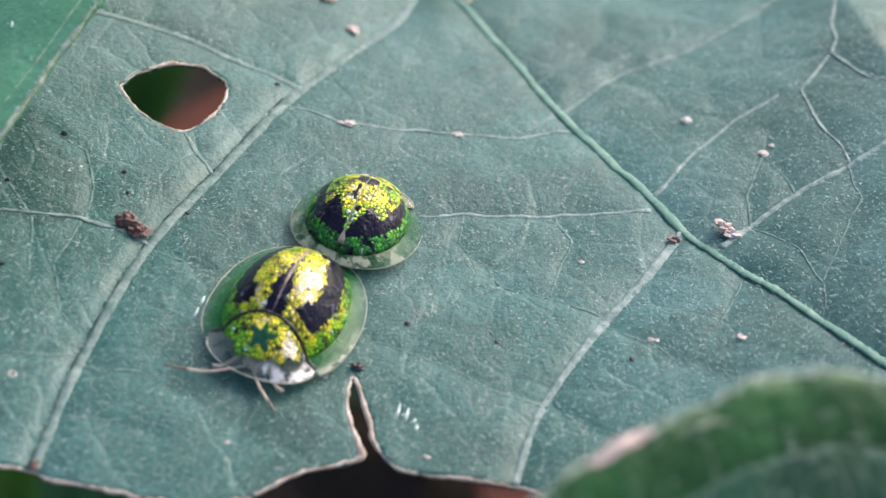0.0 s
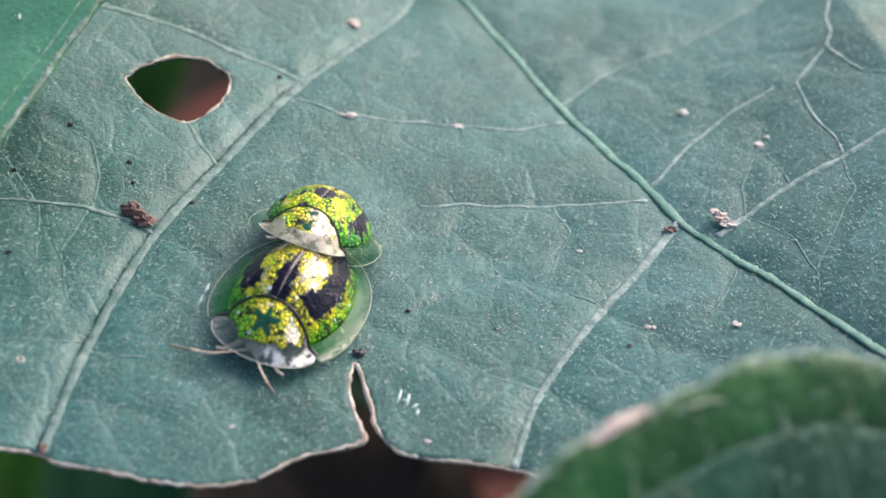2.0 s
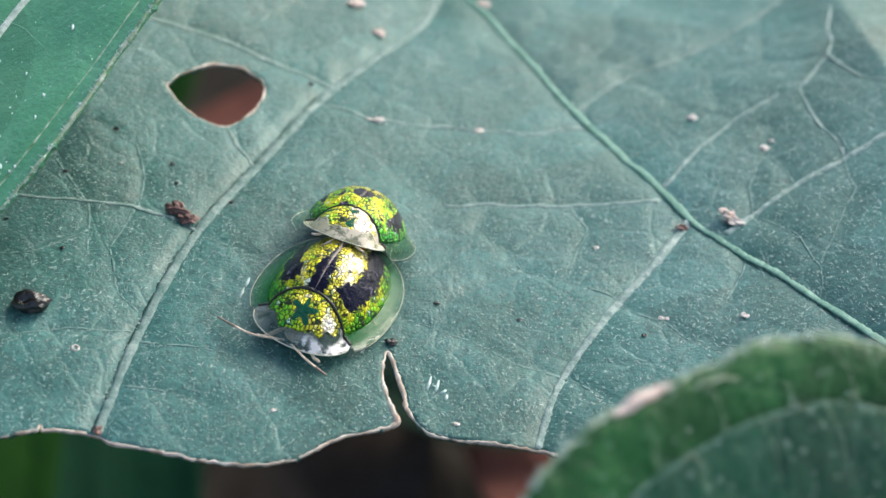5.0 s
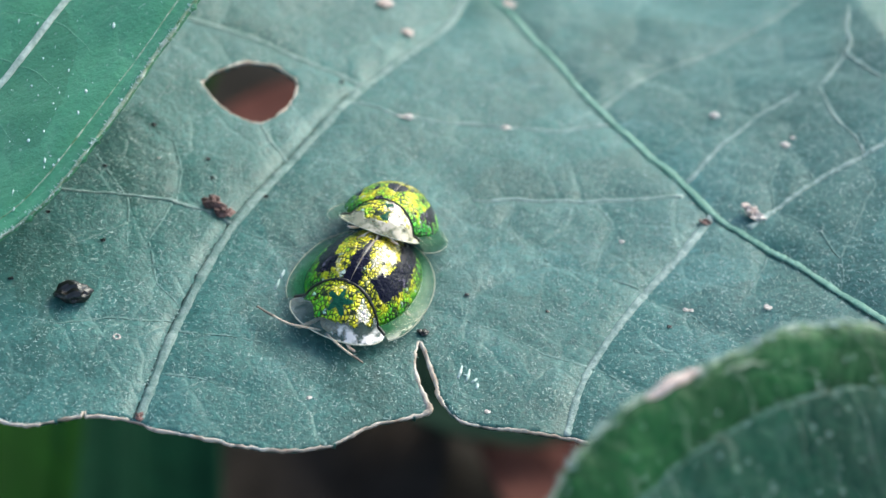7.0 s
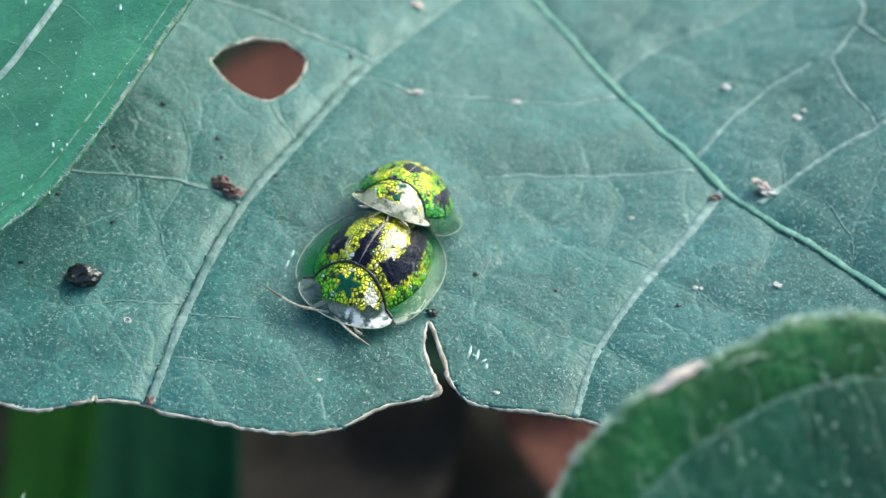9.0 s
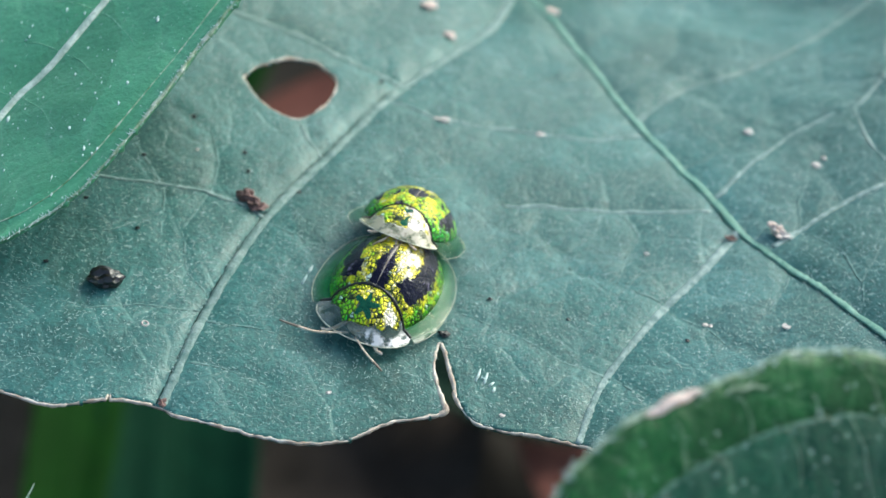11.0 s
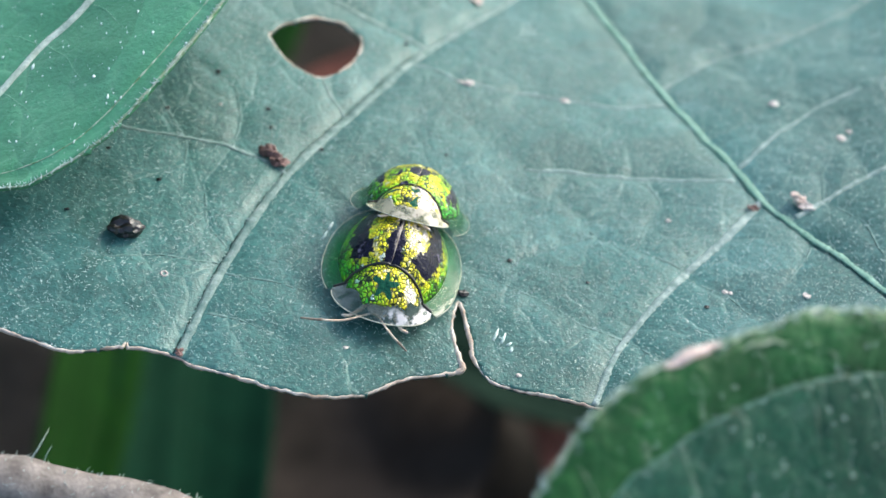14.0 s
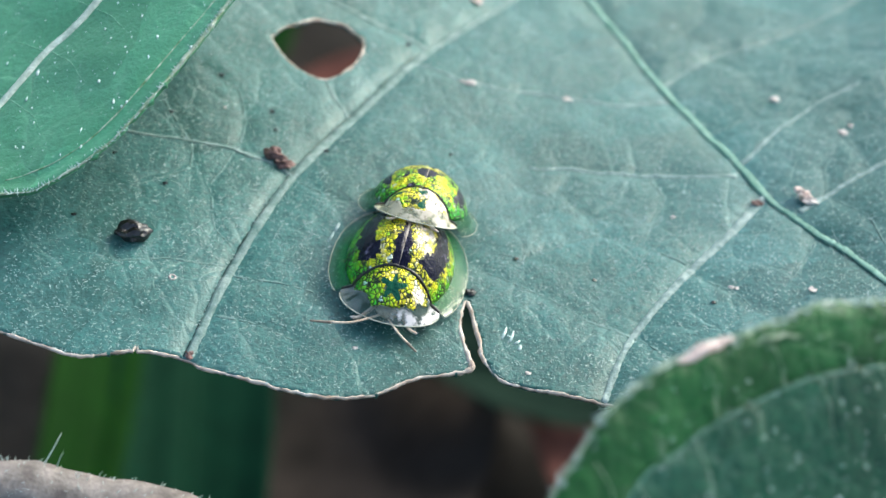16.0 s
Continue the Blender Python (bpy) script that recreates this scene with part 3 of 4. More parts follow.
def build_leaf():
    e = thing("leaf", (0, 0, 0), "broad blue-green leaf with chewed tan edge, slit and hole", "leaf")
    loop = np.vstack([NEAR_EDGE[:-1], FAR_EDGE])
    v, f = blade_mesh([loop, HOLE], blade_top, 0.13, (-22.2, 28.2, -15.2, 21.2))
    thick(mesh_part("blade", v, f, BLADE, e), 0.16)
    for name, run, r0, r1, material in MAIN_VEINS:
        p = spline(run, 0.12)
        r = np.linspace(r0, r1, len(p)) * np.array([1 + 0.25 * noise.noise(Vector((a, b, 4))) + 0.3 * noise.noise(Vector((a * 4, b * 4, 4))) for a, b in p])
        tv, tf = sweep(on_blade(p, 0.045 if name == "midrib" else 0.02), r, 10, 0.40 if name == "midrib" else 0.3)
        mesh_part(name, tv, tf, material, e, "raised green midrib" if name == "midrib" else "pale main vein")
    # dark broken line along the flank of the longest vein, painted as its shadow
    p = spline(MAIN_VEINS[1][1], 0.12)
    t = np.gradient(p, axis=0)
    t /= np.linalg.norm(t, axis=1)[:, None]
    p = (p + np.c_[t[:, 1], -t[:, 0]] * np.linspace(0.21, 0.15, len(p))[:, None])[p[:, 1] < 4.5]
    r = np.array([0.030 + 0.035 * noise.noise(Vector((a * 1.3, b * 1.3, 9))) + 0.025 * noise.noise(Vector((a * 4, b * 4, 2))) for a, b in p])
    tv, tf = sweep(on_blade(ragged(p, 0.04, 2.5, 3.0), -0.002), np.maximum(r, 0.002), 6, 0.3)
    mesh_part("vein_crease", tv, tf, VEIN_SHADE, e, "dark painted shadow line beside the main vein")
    for n, run in enumerate(SIDE_VEINS):
        bold = n in (0, 1, 2, 3, 4, 10, 15)
        p = ragged(polyline(run, 0.12), 0.12, 0.9, 5.0)
        r = (np.linspace(0.085, 0.05, len(p)) if bold else np.linspace(0.06, 0.03, len(p))) * np.array([1 + 0.6 * noise.noise(Vector((a * 2, b * 2, 1))) + 0.5 * noise.noise(Vector((a * 5, b * 5, 7))) for a, b in p])
        tv, tf = sweep(on_blade(p, 0.008 if bold else -0.003), r, 6, 0.28)
        mesh_part("side_vein", tv, tf, VEIN if n in (10, 15) else VEIN_WHITE if bold else VEIN_FINE, e)
    for name, run in (("dried_edge", NEAR_EDGE), ("hole_edge", np.vstack([HOLE, HOLE[:2]]))):
        r = np.array([0.045 + 0.034 * noise.noise(Vector((a * 1.2, b * 1.2, 0))) + 0.018 * noise.noise(Vector((a * 5, b * 5, 3))) for a, b in run])
        r = np.maximum(r, 0.02) * np.array([1.7 if abs(a + 0.4) < 0.6 and -9.7 < b < -6.5 else 1.0 for a, b in run])
        p = ragged(ragged(run, 0.04, 5.0, 2.0), 0.03, 11.0, 5.0)
        tv, tf = sweep(on_blade(p, -0.045), r, 7, 1.25)
        mesh_part(name, tv, tf, DRIED, e, "dried tan chewed edge")
    # petiole, down to the soil behind the leaf
    run = spline([(2.3, 14.3, 0.0), (6, 18, -0.6), (20, 28, -6), (45, 34, -30), (60, 36, -101)], 1.5)
    run[:8, 2] += 0.3
    tv, tf = sweep(run, 0.5, 10)
    mesh_part("petiole", tv, tf, MIDRIB, e, "green leaf stalk")
    # fine pale hairs lying on the skin
    rng = np.random.default_rng(11)
    hv, hf = [], []
    xs, ys = rng.uniform(-14, 17, 34000), rng.uniform(-11, 10, 34000)
    ok = inside(xs, ys, loop) & ~inside(xs, ys, HOLE)
    xs, ys = xs[ok], ys[ok]
    zs = blade_top(xs, ys)
    for x, y, z in zip(xs, ys, zs):
        a, ln, w = rng.uniform(0, 6.28), 0.045 + 0.13 * rng.random() ** 2.2, rng.uniform(0.008, 0.017)
        dx, dy, i = math.cos(a), math.sin(a), len(hv)
        hv += [(x - dy * w, y + dx * w, z), (x + dy * w, y - dx * w, z), (x + dx * ln * 0.5, y + dy * ln * 0.5, z + 0.03), (x + dx * ln, y + dy * ln, z + 0.012)]
        hf += [(i, i + 1, i + 2), (i + 1, i + 3, i + 2), (i, i + 2, i + 3)]
    mesh_part("leaf_hairs", hv, hf, HAIR_LEAF, e, "fine whitish hairs", kind="stuff")


build_leaf()


# ---------------------------------------------------------------- neighbouring leaves and stem
def fringe(run, length, count, seed, up=0.6):
    """Short hairs standing out along an edge, as one mesh."""
    rng = np.random.default_rng(seed)
    v, f = [], []
    for _ in range(count):
        k = rng.integers(1, len(run) - 1)
        p, t = np.array(run[k]), np.array(run[k + 1]) - np.array(run[k - 1])
        t /= np.linalg.norm(t) + 1e-9
        out = np.array([t[1], -t[0], 0]) * rng.choice([-1, 1]) + rng.normal(0, 0.5, 3) + np.array([0, 0, up])
        out /= np.linalg.norm(out)
        ln = length * rng.uniform(0.4, 1.2)
        q = [p, p + out * ln * 0.5 + t * 0.03, p + out * ln + t * ln * 0.25]
        tv, tf = sweep(q, [0.022, 0.014, 0.004], 4)
        i = len(v)
        v += tv
        f += [tuple(a + i for a in g) for g in tf]
    return v, f


def upper_leaf_z(x, y):
    z = 4.2 + 0.5 * (x + 10.2) + 0.3 * (y + 3.2)
    return np.where(z > 1.5, z, 1.5 - 0.6 * np.log1p(np.maximum(0, 1.5 - z)))


def build_upper_leaf():
    e = thing("upper_leaf", (0, 0, 0), "fresh green leaf with a whitish midrib, overlapping the larger leaf", "leaf")
    edge = [(-5.6, 4.0), (-6.9, 1.4), (-7.9, -0.3), (-8.7, -1.6), (-9.6, -3.2), (-10.7, -5.0), (-11.8, -6.2), (-13.2, -6.95), (-14.2, -7.1), (-15.6, -7.1), (-17.5, -6.8)]
    back = [(-17.5, -6.8), (-20, -3), (-19.8, 2), (-17, 7), (-12, 11), (-7, 12.5), (-4.8, 9.5), (-5.6, 4.0)]
    e1, e2 = ragged(spline(edge, 0.08), 0.05, 1.5, 6.0), spline(back, 0.3)[:-1]
    mid = spline([(-17.3, -6.7), (-14.9, -3.2), (-14.0, -1.7), (-12.9, -0.4), (-10, 4.5), (-7, 10)], 0.2)

    def top(x, y):
        d, _ = nearest(x, y, mid)
        w = np.array([0.12 * noise.noise(Vector((a * 0.5, b * 0.5, 9))) + 0.03 * noise.noise(Vector((a * 1.7, b * 1.7, 3))) for a, b in zip(x, y)])
        g, _ = nearest(x, y, e1)
        return upper_leaf_z(x, y) + 0.35 * (1 - np.exp(-d / 1.5)) - 0.3 + w - 0.10 * np.exp(-((g - 0.45) / 0.22) ** 2)

    v, f = blade_mesh([np.vstack([e1[:-1], e2])], top, 0.16, (-21, -4, -8, 13.5))
    thick(mesh_part("blade", v, f, BLADE_FRESH, e), 0.16)
    tv, tf = sweep(np.c_[mid, top(mid[:, 0], mid[:, 1]) + 0.02], 0.13, 10, 0.6)
    mesh_part("midrib", tv, tf, MIDRIB_WHITE, e, "whitish midrib")
    rim = np.c_[e1, top(e1[:, 0], e1[:, 1]) - 0.03]
    tv, tf = sweep(rim, [(0.035 + 0.03 * min(1.0, max(0.0, (b + 6.0) / 4.0))) * (1 + 0.5 * noise.noise(Vector((a, b, 0))) + 0.5 * noise.noise(Vector((a * 3, b * 3, 2)))) for a, b in e1], 8)
    mesh_part("leaf_edge", tv, tf, EDGE_GREEN, e, "pale hairy edge")
    fold = spline([(-7.0, 2.6), (-8.5, -0.2), (-10.1, -2.9), (-11.4, -4.9), (-12.6, -6.0), (-14.2, -6.5)], 0.12)
    tv, tf = sweep(np.c_[fold, top(fold[:, 0], fold[:, 1]) - 0.005], [0.028 * (1 + 0.7 * noise.noise(Vector((a * 2, b * 2, 5)))) for a, b in fold], 6, 0.4)
    mesh_part("edge_vein", tv, tf, EDGE_GREEN, e, "pale vein along the edge")
    for k in range(4, len(mid) - 4, 9):
        a = mid[k]
        for b in (a + (1.5, -1.9), a + (-2.3, 0.8)):
            p = ragged(spline([a, (a + b) / 2 + (0.08, 0.08), b], 0.1), 0.07, 1.2, 2.0)
            p = p[inside(p[:, 0], p[:, 1], np.vstack([e1[:-1], e2]))]
            if len(p) > 5:
                tv, tf = sweep(np.c_[p, top(p[:, 0], p[:, 1]) - 0.006], np.linspace(0.032, 0.012, len(p)), 6, 0.35)
                mesh_part("side_vein", tv, tf, VEIN_FRESH, e)
    hv, hf = fringe(rim.tolist(), 0.15, 520, 4)
    mesh_part("edge_hairs", hv, hf, HAIR, e, "short white hairs", kind="stuff")
    rng = np.random.default_rng(5)
    sv, sf = [], []
    for _ in range(220):
        x, y = rng.uniform(-16, -8), rng.uniform(-6.5, 1)
        if inside(np.array([x]), np.array([y]), np.vstack([e1[:-1], e2]))[0]:
            lv, lf = lumps(0.018 + 0.06 * rng.random() ** 3, 0.5, rng.uniform(0, 50), (rng.uniform(0.3, 0.9), rng.uniform(0.7, 2.6), 0.5), 1)
            i, z = len(sv), float(top(np.array([x]), np.array([y]))[0])
            sv += [(x + a, y + b, z + c) for a, b, c in lv]
            sf += [tuple(q + i for q in g) for g in lf]
    mesh_part("pale_specks", sv, sf, HAIR, e, "pale specks", kind="stuff")


build_upper_leaf()


def build_front_leaf():
    e = thing("front_leaf", (0, 0, 0), "deep green leaf with bright curled rim and pinkish scar", "leaf")
    edge = [(-0.4, -22.5), (0.15, -20.5), (0.4, -20.0), (1.1, -18.9), (1.7, -18.3), (2.3, -17.8), (3.0, -17.4), (3.9, -16.9), (4.8, -16.4), (5.7, -15.9), (6.6, -15.6), (8.2, -15.3), (10.5, -15.5), (13, -16.6)]
    back = [(13, -16.6), (14.5, -19.5), (12.5, -23.5), (8, -26), (3, -26), (0, -24.5), (-0.4, -22.5)]
    vein = spline([(0.6, -22.6), (1.9, -20.0), (2.6, -19.3), (3.3, -18.7), (4.0, -18.2), (5.3, -17.4), (6.7, -16.8), (8.2, -16.4), (10.3, -16.5), (12.6, -17.4)], 0.12)
    e1, e2 = ragged(spline(edge, 0.06), 0.035, 1.7, 4.0), spline(back, 0.2)[:-1]
    loop = np.vstack([e1[:-1], e2])

    def top(x, y):
        d, _ = nearest(x, y, vein)
        g, _ = nearest(x, y, e1)
        w = np.array([0.07 * noise.noise(Vector((a * 0.8, b * 0.8, 4))) + 0.04 * noise.noise(Vector((a * 2.2, b * 2.2, 8))) + 0.03 * noise.noise(Vector((a * 4.5, b * 4.5, 2))) for a, b in zip(x, y)])
        return 9.72 - 0.286 * (x - 4) + 0.873 * (y + 17) + 0.10 * (1 - np.exp(-d / 0.3)) - 0.25 * np.exp(-g / 0.25) + w

    v, f = blade_mesh([loop], top, 0.075, (-1, 15, -26.5, -15))
    strip = np.vstack([e1, vein[::-1]])
    c = np.array([[v[i][0] for i in q] for q in f]).mean(1), np.array([[v[i][1] for i in q] for q in f]).mean(1)
    outer = inside(c[0], c[1], strip)
    for name, keep, material in (("rim_blade", outer, BLADE_STRIP), ("inner_blade", ~outer, BLADE_DEEP)):
        q = np.array(f)[keep]
        used, q2 = np.unique(q, return_inverse=True)
        thick(mesh_part(name, v[used], q2.reshape(-1, 4).tolist(), material, e, "bright green curled rim" if outer is keep else "glossy deep green blade"), 0.12)
    tv, tf = sweep(np.c_[vein, top(vein[:, 0], vein[:, 1]) + 0.0], [0.022 + 0.02 * noise.noise(Vector((a * 2, b * 2, 0))) + 0.016 * noise.noise(Vector((a * 9, b * 9, 0))) for a, b in ragged(vein, 0.0, 1, 1)], 8, 0.6)
    mesh_part("vein", tv, tf, MIDRIB, e, "pale vein along the rim")
    for k in range(12, len(vein) - 8, 7):
        a = vein[k]
        b = a + (np.array([-0.75, 0.75]) if k % 2 else np.array([0.7, -1.1])) * (0.8 + 0.3 * math.sin(k * 3.0))
        p = ragged(spline([a, (a + b) / 2 + 0.08, b], 0.06), 0.1, 2.0, 1.0)
        p = p[inside(p[:, 0], p[:, 1], loop)]
        if len(p) > 3:
            tv, tf = sweep(np.c_[p, top(p[:, 0], p[:, 1])], np.linspace(0.016, 0.007, len(p)), 6, 0.6)
            mesh_part("side_vein", tv, tf, EDGE_GREEN, e)
    rim = np.c_[e1, top(e1[:, 0], e1[:, 1]) - 0.02]
    tv, tf = sweep(rim, [0.052 + 0.03 * noise.noise(Vector((a * 2, b * 2, 0))) + 0.02 * noise.noise(Vector((a * 8, b * 8, 0))) for a, b in e1], 8)
    mesh_part("leaf_edge", tv, tf, EDGE_GREEN, e, "pale edge")
    hv, hf = fringe(rim.tolist(), 0.2, 420, 9, 0.4)
    mesh_part("edge_hairs", hv, hf, HAIR, e, "short white hairs", kind="stuff")
    scar = ragged(spline([(2.55, -17.72), (2.9, -17.5), (3.3, -17.27), (3.75, -17.02)], 0.05), 0.05, 4, 2)
    tv, tf = sweep(np.c_[scar, top(scar[:, 0], scar[:, 1]) + 0.03], 0.05 + 0.10 * np.sin(np.linspace(0.1, 3.04, len(scar))), 8, 0.5)
    mesh_part("scar", tv, tf, SCAR, e, "pinkish dried scar")
    fold = ragged(spline([(4.25, -17.02), (4.5, -16.85), (4.8, -16.8), (5.0, -16.68), (5.35, -16.66)], 0.05), 0.07, 4, 6)
    tv, tf = sweep(np.c_[fold, top(fold[:, 0], fold[:, 1]) + 0.01], 0.015 + 0.035 * np.sin(np.linspace(0.1, 3.04, len(fold))), 6, 0.5)
    mesh_part("wrinkle", tv, tf, EDGE_GREEN, e, "pale wrinkle")
    rng = np.random.default_rng(8)
    sv, sf = [], []
    for _ in range(260):
        x, y = rng.uniform(2, 12), rng.uniform(-21, -16.3)
        if rng.random() < 0.45:
            x, y = vein[rng.integers(30, len(vein) - 10)] + rng.normal(0, 0.13, 2)
        if inside(np.array([x]), np.array([y]), loop)[0]:
            lv, lf = lumps(0.008 + 0.026 * rng.random() ** 3, 0.6, rng.uniform(0, 50), (rng.uniform(0.4, 2.5), rng.uniform(0.4, 1.2), 0.5), 1)
            i, z = len(sv), float(top(np.array([x]), np.array([y]))[0])
            sv += [(x + a, y + b, z + c) for a, b, c in lv]
            sf += [tuple(q + i for q in g) for g in lf]
    mesh_part("pale_specks", sv, sf, HAIR, e, "pale specks", kind="stuff")


build_front_leaf()


def build_stem():
    e = thing("plant_stem", (0, 0, 0), "grey-brown hairy plant stem under the leaf", "stem")
    run = spline([(-30, -20, -12), (-20, -16.5, -4.1), (-13.1, -14.8, -2.2), (-10.0, -14.5, -2.45), (-7.3, -14.5, -2.75), (-4.5, -15.2, -3.9), (0, -17, -8), (6, -18, -20), (9, -17, -50), (10, -16, -101)], 0.4)
    tv, tf = sweep(run, [0.72 + 0.07 * noise.noise(Vector((x * 1.5, y * 1.5, 0))) for x, y, z in run], 18)
    mesh_part("bark", tv, tf, STEM, e)
    rng = np.random.default_rng(2)
    hv, hf = [], []
    near = run[(run[:, 0] > -16) & (run[:, 0] < -3)]
    for _ in range(420):
        p = near[rng.integers(0, len(near))] + rng.normal(0, 0.1, 3) * (1, 0, 0)
        a = rng.uniform(-0.6, 3.6)
        out = np.array([rng.normal(0, 0.35), math.cos(a), math.sin(a)])
        ln = rng.uniform(0.05, 0.16) if rng.random() < 0.985 else rng.uniform(0.3, 0.5)
        tv, tf = sweep([p + out * 0.68, p + out * (0.72 + ln * 0.5), p + out * (0.72 + ln) + (0.05, 0, 0)], [0.012, 0.008, 0.003], 4)
        i = len(hv)
        hv += tv
        hf += [tuple(q + i for q in g) for g in tf]
    tv, tf = sweep([(-11.45, -14.2, -1.65), (-11.28, -13.8, -1.42), (-11.12, -13.35, -1.15)], [0.020, 0.012, 0.005], 5)
    i = len(hv)
    hv += tv
    hf += [tuple(q + i for q in g) for g in tf]
    mesh_part("stem_hairs", hv, hf, HAIR, e, "stiff whitish hairs", kind="stuff")


build_stem()


# ---------------------------------------------------------------- crumbs and specks on the leaf
def crumb(name, x, y, radius, squash, material, seed, label, category="debris", group="", turn=0.0, amount=0.6):
    v, f = lumps(radius, amount, seed, squash)
    low = min(q[2] for q in v)
    z = float(blade_top(np.array([x]), np.array([y]))[0]) - low * 0.7
    ob = mesh_part(name, v, f, material, smooth=False)
    ob.location, ob.rotation_euler = lift((x, y, z)), (0, 0, turn)
    return tagged(ob, label, category, group)


crumb("dirt_crumb", -10.5, -6.45, 0.5, (1.0, 0.75, 0.55), CRUMB_DARK, 4.0, "black wet crumb of dirt on the leaf", amount=0.42)
crumb("bark_crumb", -6.75, -2.15, 0.34, (1.1, 0.6, 0.5), CRUMB_RED, 9.0, "reddish brown crumb beside the vein", turn=-0.5, amount=0.9)
crumb("bark_crumb", -6.45, -2.45, 0.24, (1.0, 0.8, 0.6), CRUMB_RED, 13.0, "reddish brown crumb beside the vein", amount=0.9)
crumb("frass", 10.15, -1.35, 0.22, (1.2, 0.8, 0.7), SCAR, 21.0, "pinkish brown frass by the midrib", amount=1.0)
crumb("frass", 10.35, -1.55, 0.18, (1.2, 0.8, 0.5), CRUMB_PALE, 25.0, "pale frass by the midrib", amount=1.0)
crumb("frass", -8.2, -10.17, 0.11, (1.0, 1.2, 0.5), CRUMB_RED, 35.0, "brown frass at the end of a vein", amount=1.0)
crumb("frass", 8.75, -1.5, 0.13, (1.2, 0.8, 0.6), CRUMB_RED, 31.0, "pinkish brown frass by the midrib", amount=1.0)
for n, (x, y, r) in enumerate(((10.1, 4.5, 0.16), (2.8, 3.65, 0.15), (-0.6, 3.5, 0.17), (-0.9, 3.55, 0.1), (7.3, 3.1, 0.13), (12.0, 2.2, 0.17), (12.3, 2.6, 0.1), (7.5, -5.7, 0.09), (7.65, -5.75, 0.07),
                             (-3.6, -9.3, 0.07), (-8.6, -0.5, 0.05), (1.4, -9.6, 0.08), (6.0, -2.4, 0.08), (-1.3, 10.4, 0.28), (-0.5, 8.8, 0.24), (3.6, 12.4, 0.26), (9.8, -6.0, 0.13))):
    crumb("white_speck", x, y, 0.85 * r, (1.2, 0.9, 0.4), SCAR if y > 8 else CRUMB_PALE, 40.0 + 3 * n, "small whitish speck on the leaf", "speck", "specks on the leaf")
for n, (x, y, r) in enumerate(((-8.9, 0.9, 0.07), (-7.1, -0.2, 0.06), (-6.9, -1.0, 0.05), (-10.2, -1.2, 0.06), (-9.9, -4.2, 0.06), (-11.6, -3.4, 0.05), (-5.2, -1.4, 0.06), (-1.2, -0.6, 0.05),
                             (6.9, -6.4, 0.06), (1.0, -5.0, 0.06), (3.4, -5.6, 0.05), (-0.35, -6.7, 0.13), (-2.9, 5.0, 0.07), (-12.3, -6.0, 0.06))):
    crumb("dark_speck", x, y, r, (1.2, 0.9, 0.6), CRUMB_DARK, 140.0 + 3 * n, "tiny black speck of dirt on the leaf", "speck", "specks on the leaf")
for n, (x, y, dx, dy) in enumerate(((0.62, -8.35, 0.14, 0.5), (0.85, -8.45, 0.12, 0.45), (1.0, -8.5, 0.16, 0.14), (1.12, -8.75, 0.06, 0.2), (0.78, -8.2, 0.14, -0.1), (-4.75, -5.35, 0.12, 0.4), (-4.6, -4.9, 0.1, 0.35))):
    p = on_blade([(x, y), (x + dx * 0.5 + 0.01, y + dy * 0.5), (x + dx, y + dy)], 0.01)
    tv, tf = sweep(p, [0.035, 0.05, 0.02], 6, 0.6)
    fibre = mesh_part("scratch_fibre", tv, tf, HAIR)
    fibre.location = lift((0, 0, 0))
    tagged(fibre, "short whitish scratch fibre on the leaf", "fibre", "scratches on the leaf")
rv, rf = sweep(on_blade([(-9.1 + 0.09 * math.cos(a), -7.7 + 0.09 * math.sin(a)) for a in np.linspace(0, 6.28, 16)], 0.01), 0.03, 6)
egg = mesh_part("egg_ring", rv, rf, CRUMB_PALE)
egg.location = lift((0, 0, 0))
tagged(egg, "tiny white ring-shaped speck on the leaf", "speck", "specks on the leaf")


# ---------------------------------------------------------------- the beetles
def shell_r(x, y):
    """Radius of the wing cases' outline through (x, y): 1 on the rim."""
    y = y + 0.3
    n = np.where(y > 0, 2.6, 2.15)
    return ((np.abs(x) / 2.28) ** n + (np.abs(y) / np.where(y > 0, 2.45, 2.95)) ** n) ** (1 / n)


def c_r(x, y):
    """Radius of the domed part of the wing cases: 1 where the flat margin begins."""
    y = y + 0.35
    return ((np.abs(x) / 1.74) ** 2.2 + (np.abs(y) / np.where(y > 0, 2.15, 2.5)) ** 2.2) ** (1 / 2.2)


def shell_z(x, y, dome=1.16):
    r, d = np.minimum(shell_r(x, y), 1.0), np.minimum(c_r(x, y), 1.0)
    return 0.10 + 0.40 * (1 - r ** 2) + dome * (1 - d ** 2) ** 0.75 - 0.04 * np.exp(-(x / 0.05) ** 2)


def base_y(x):
    """The seam between neck shield and wing cases."""
    return 0.95 + 0.45 * (np.abs(x) / 1.62) ** 2


def neck_front(x):
    return np.maximum(1.48 + 1.02 * np.sqrt(np.maximum(0, 1 - (x / 1.62) ** 2)), base_y(x) + 0.04)


def neck_z(x, y, dome=1.16):
    """The neck shield falls from the seam's height to its thin front edge."""
    s = np.clip((y - base_y(x)) / (neck_front(x) - base_y(x)), 0, 1)
    edge = 0.20 - 0.05 * (x / 1.5) ** 2
    return edge + (np.maximum(shell_z(x, base_y(x), dome), edge) - edge) * (1 - s ** 1.7)


def step(a, b, x):
    u = np.clip((x - a) / (b - a), 0, 1)
    return u * u * (3 - 2 * u)


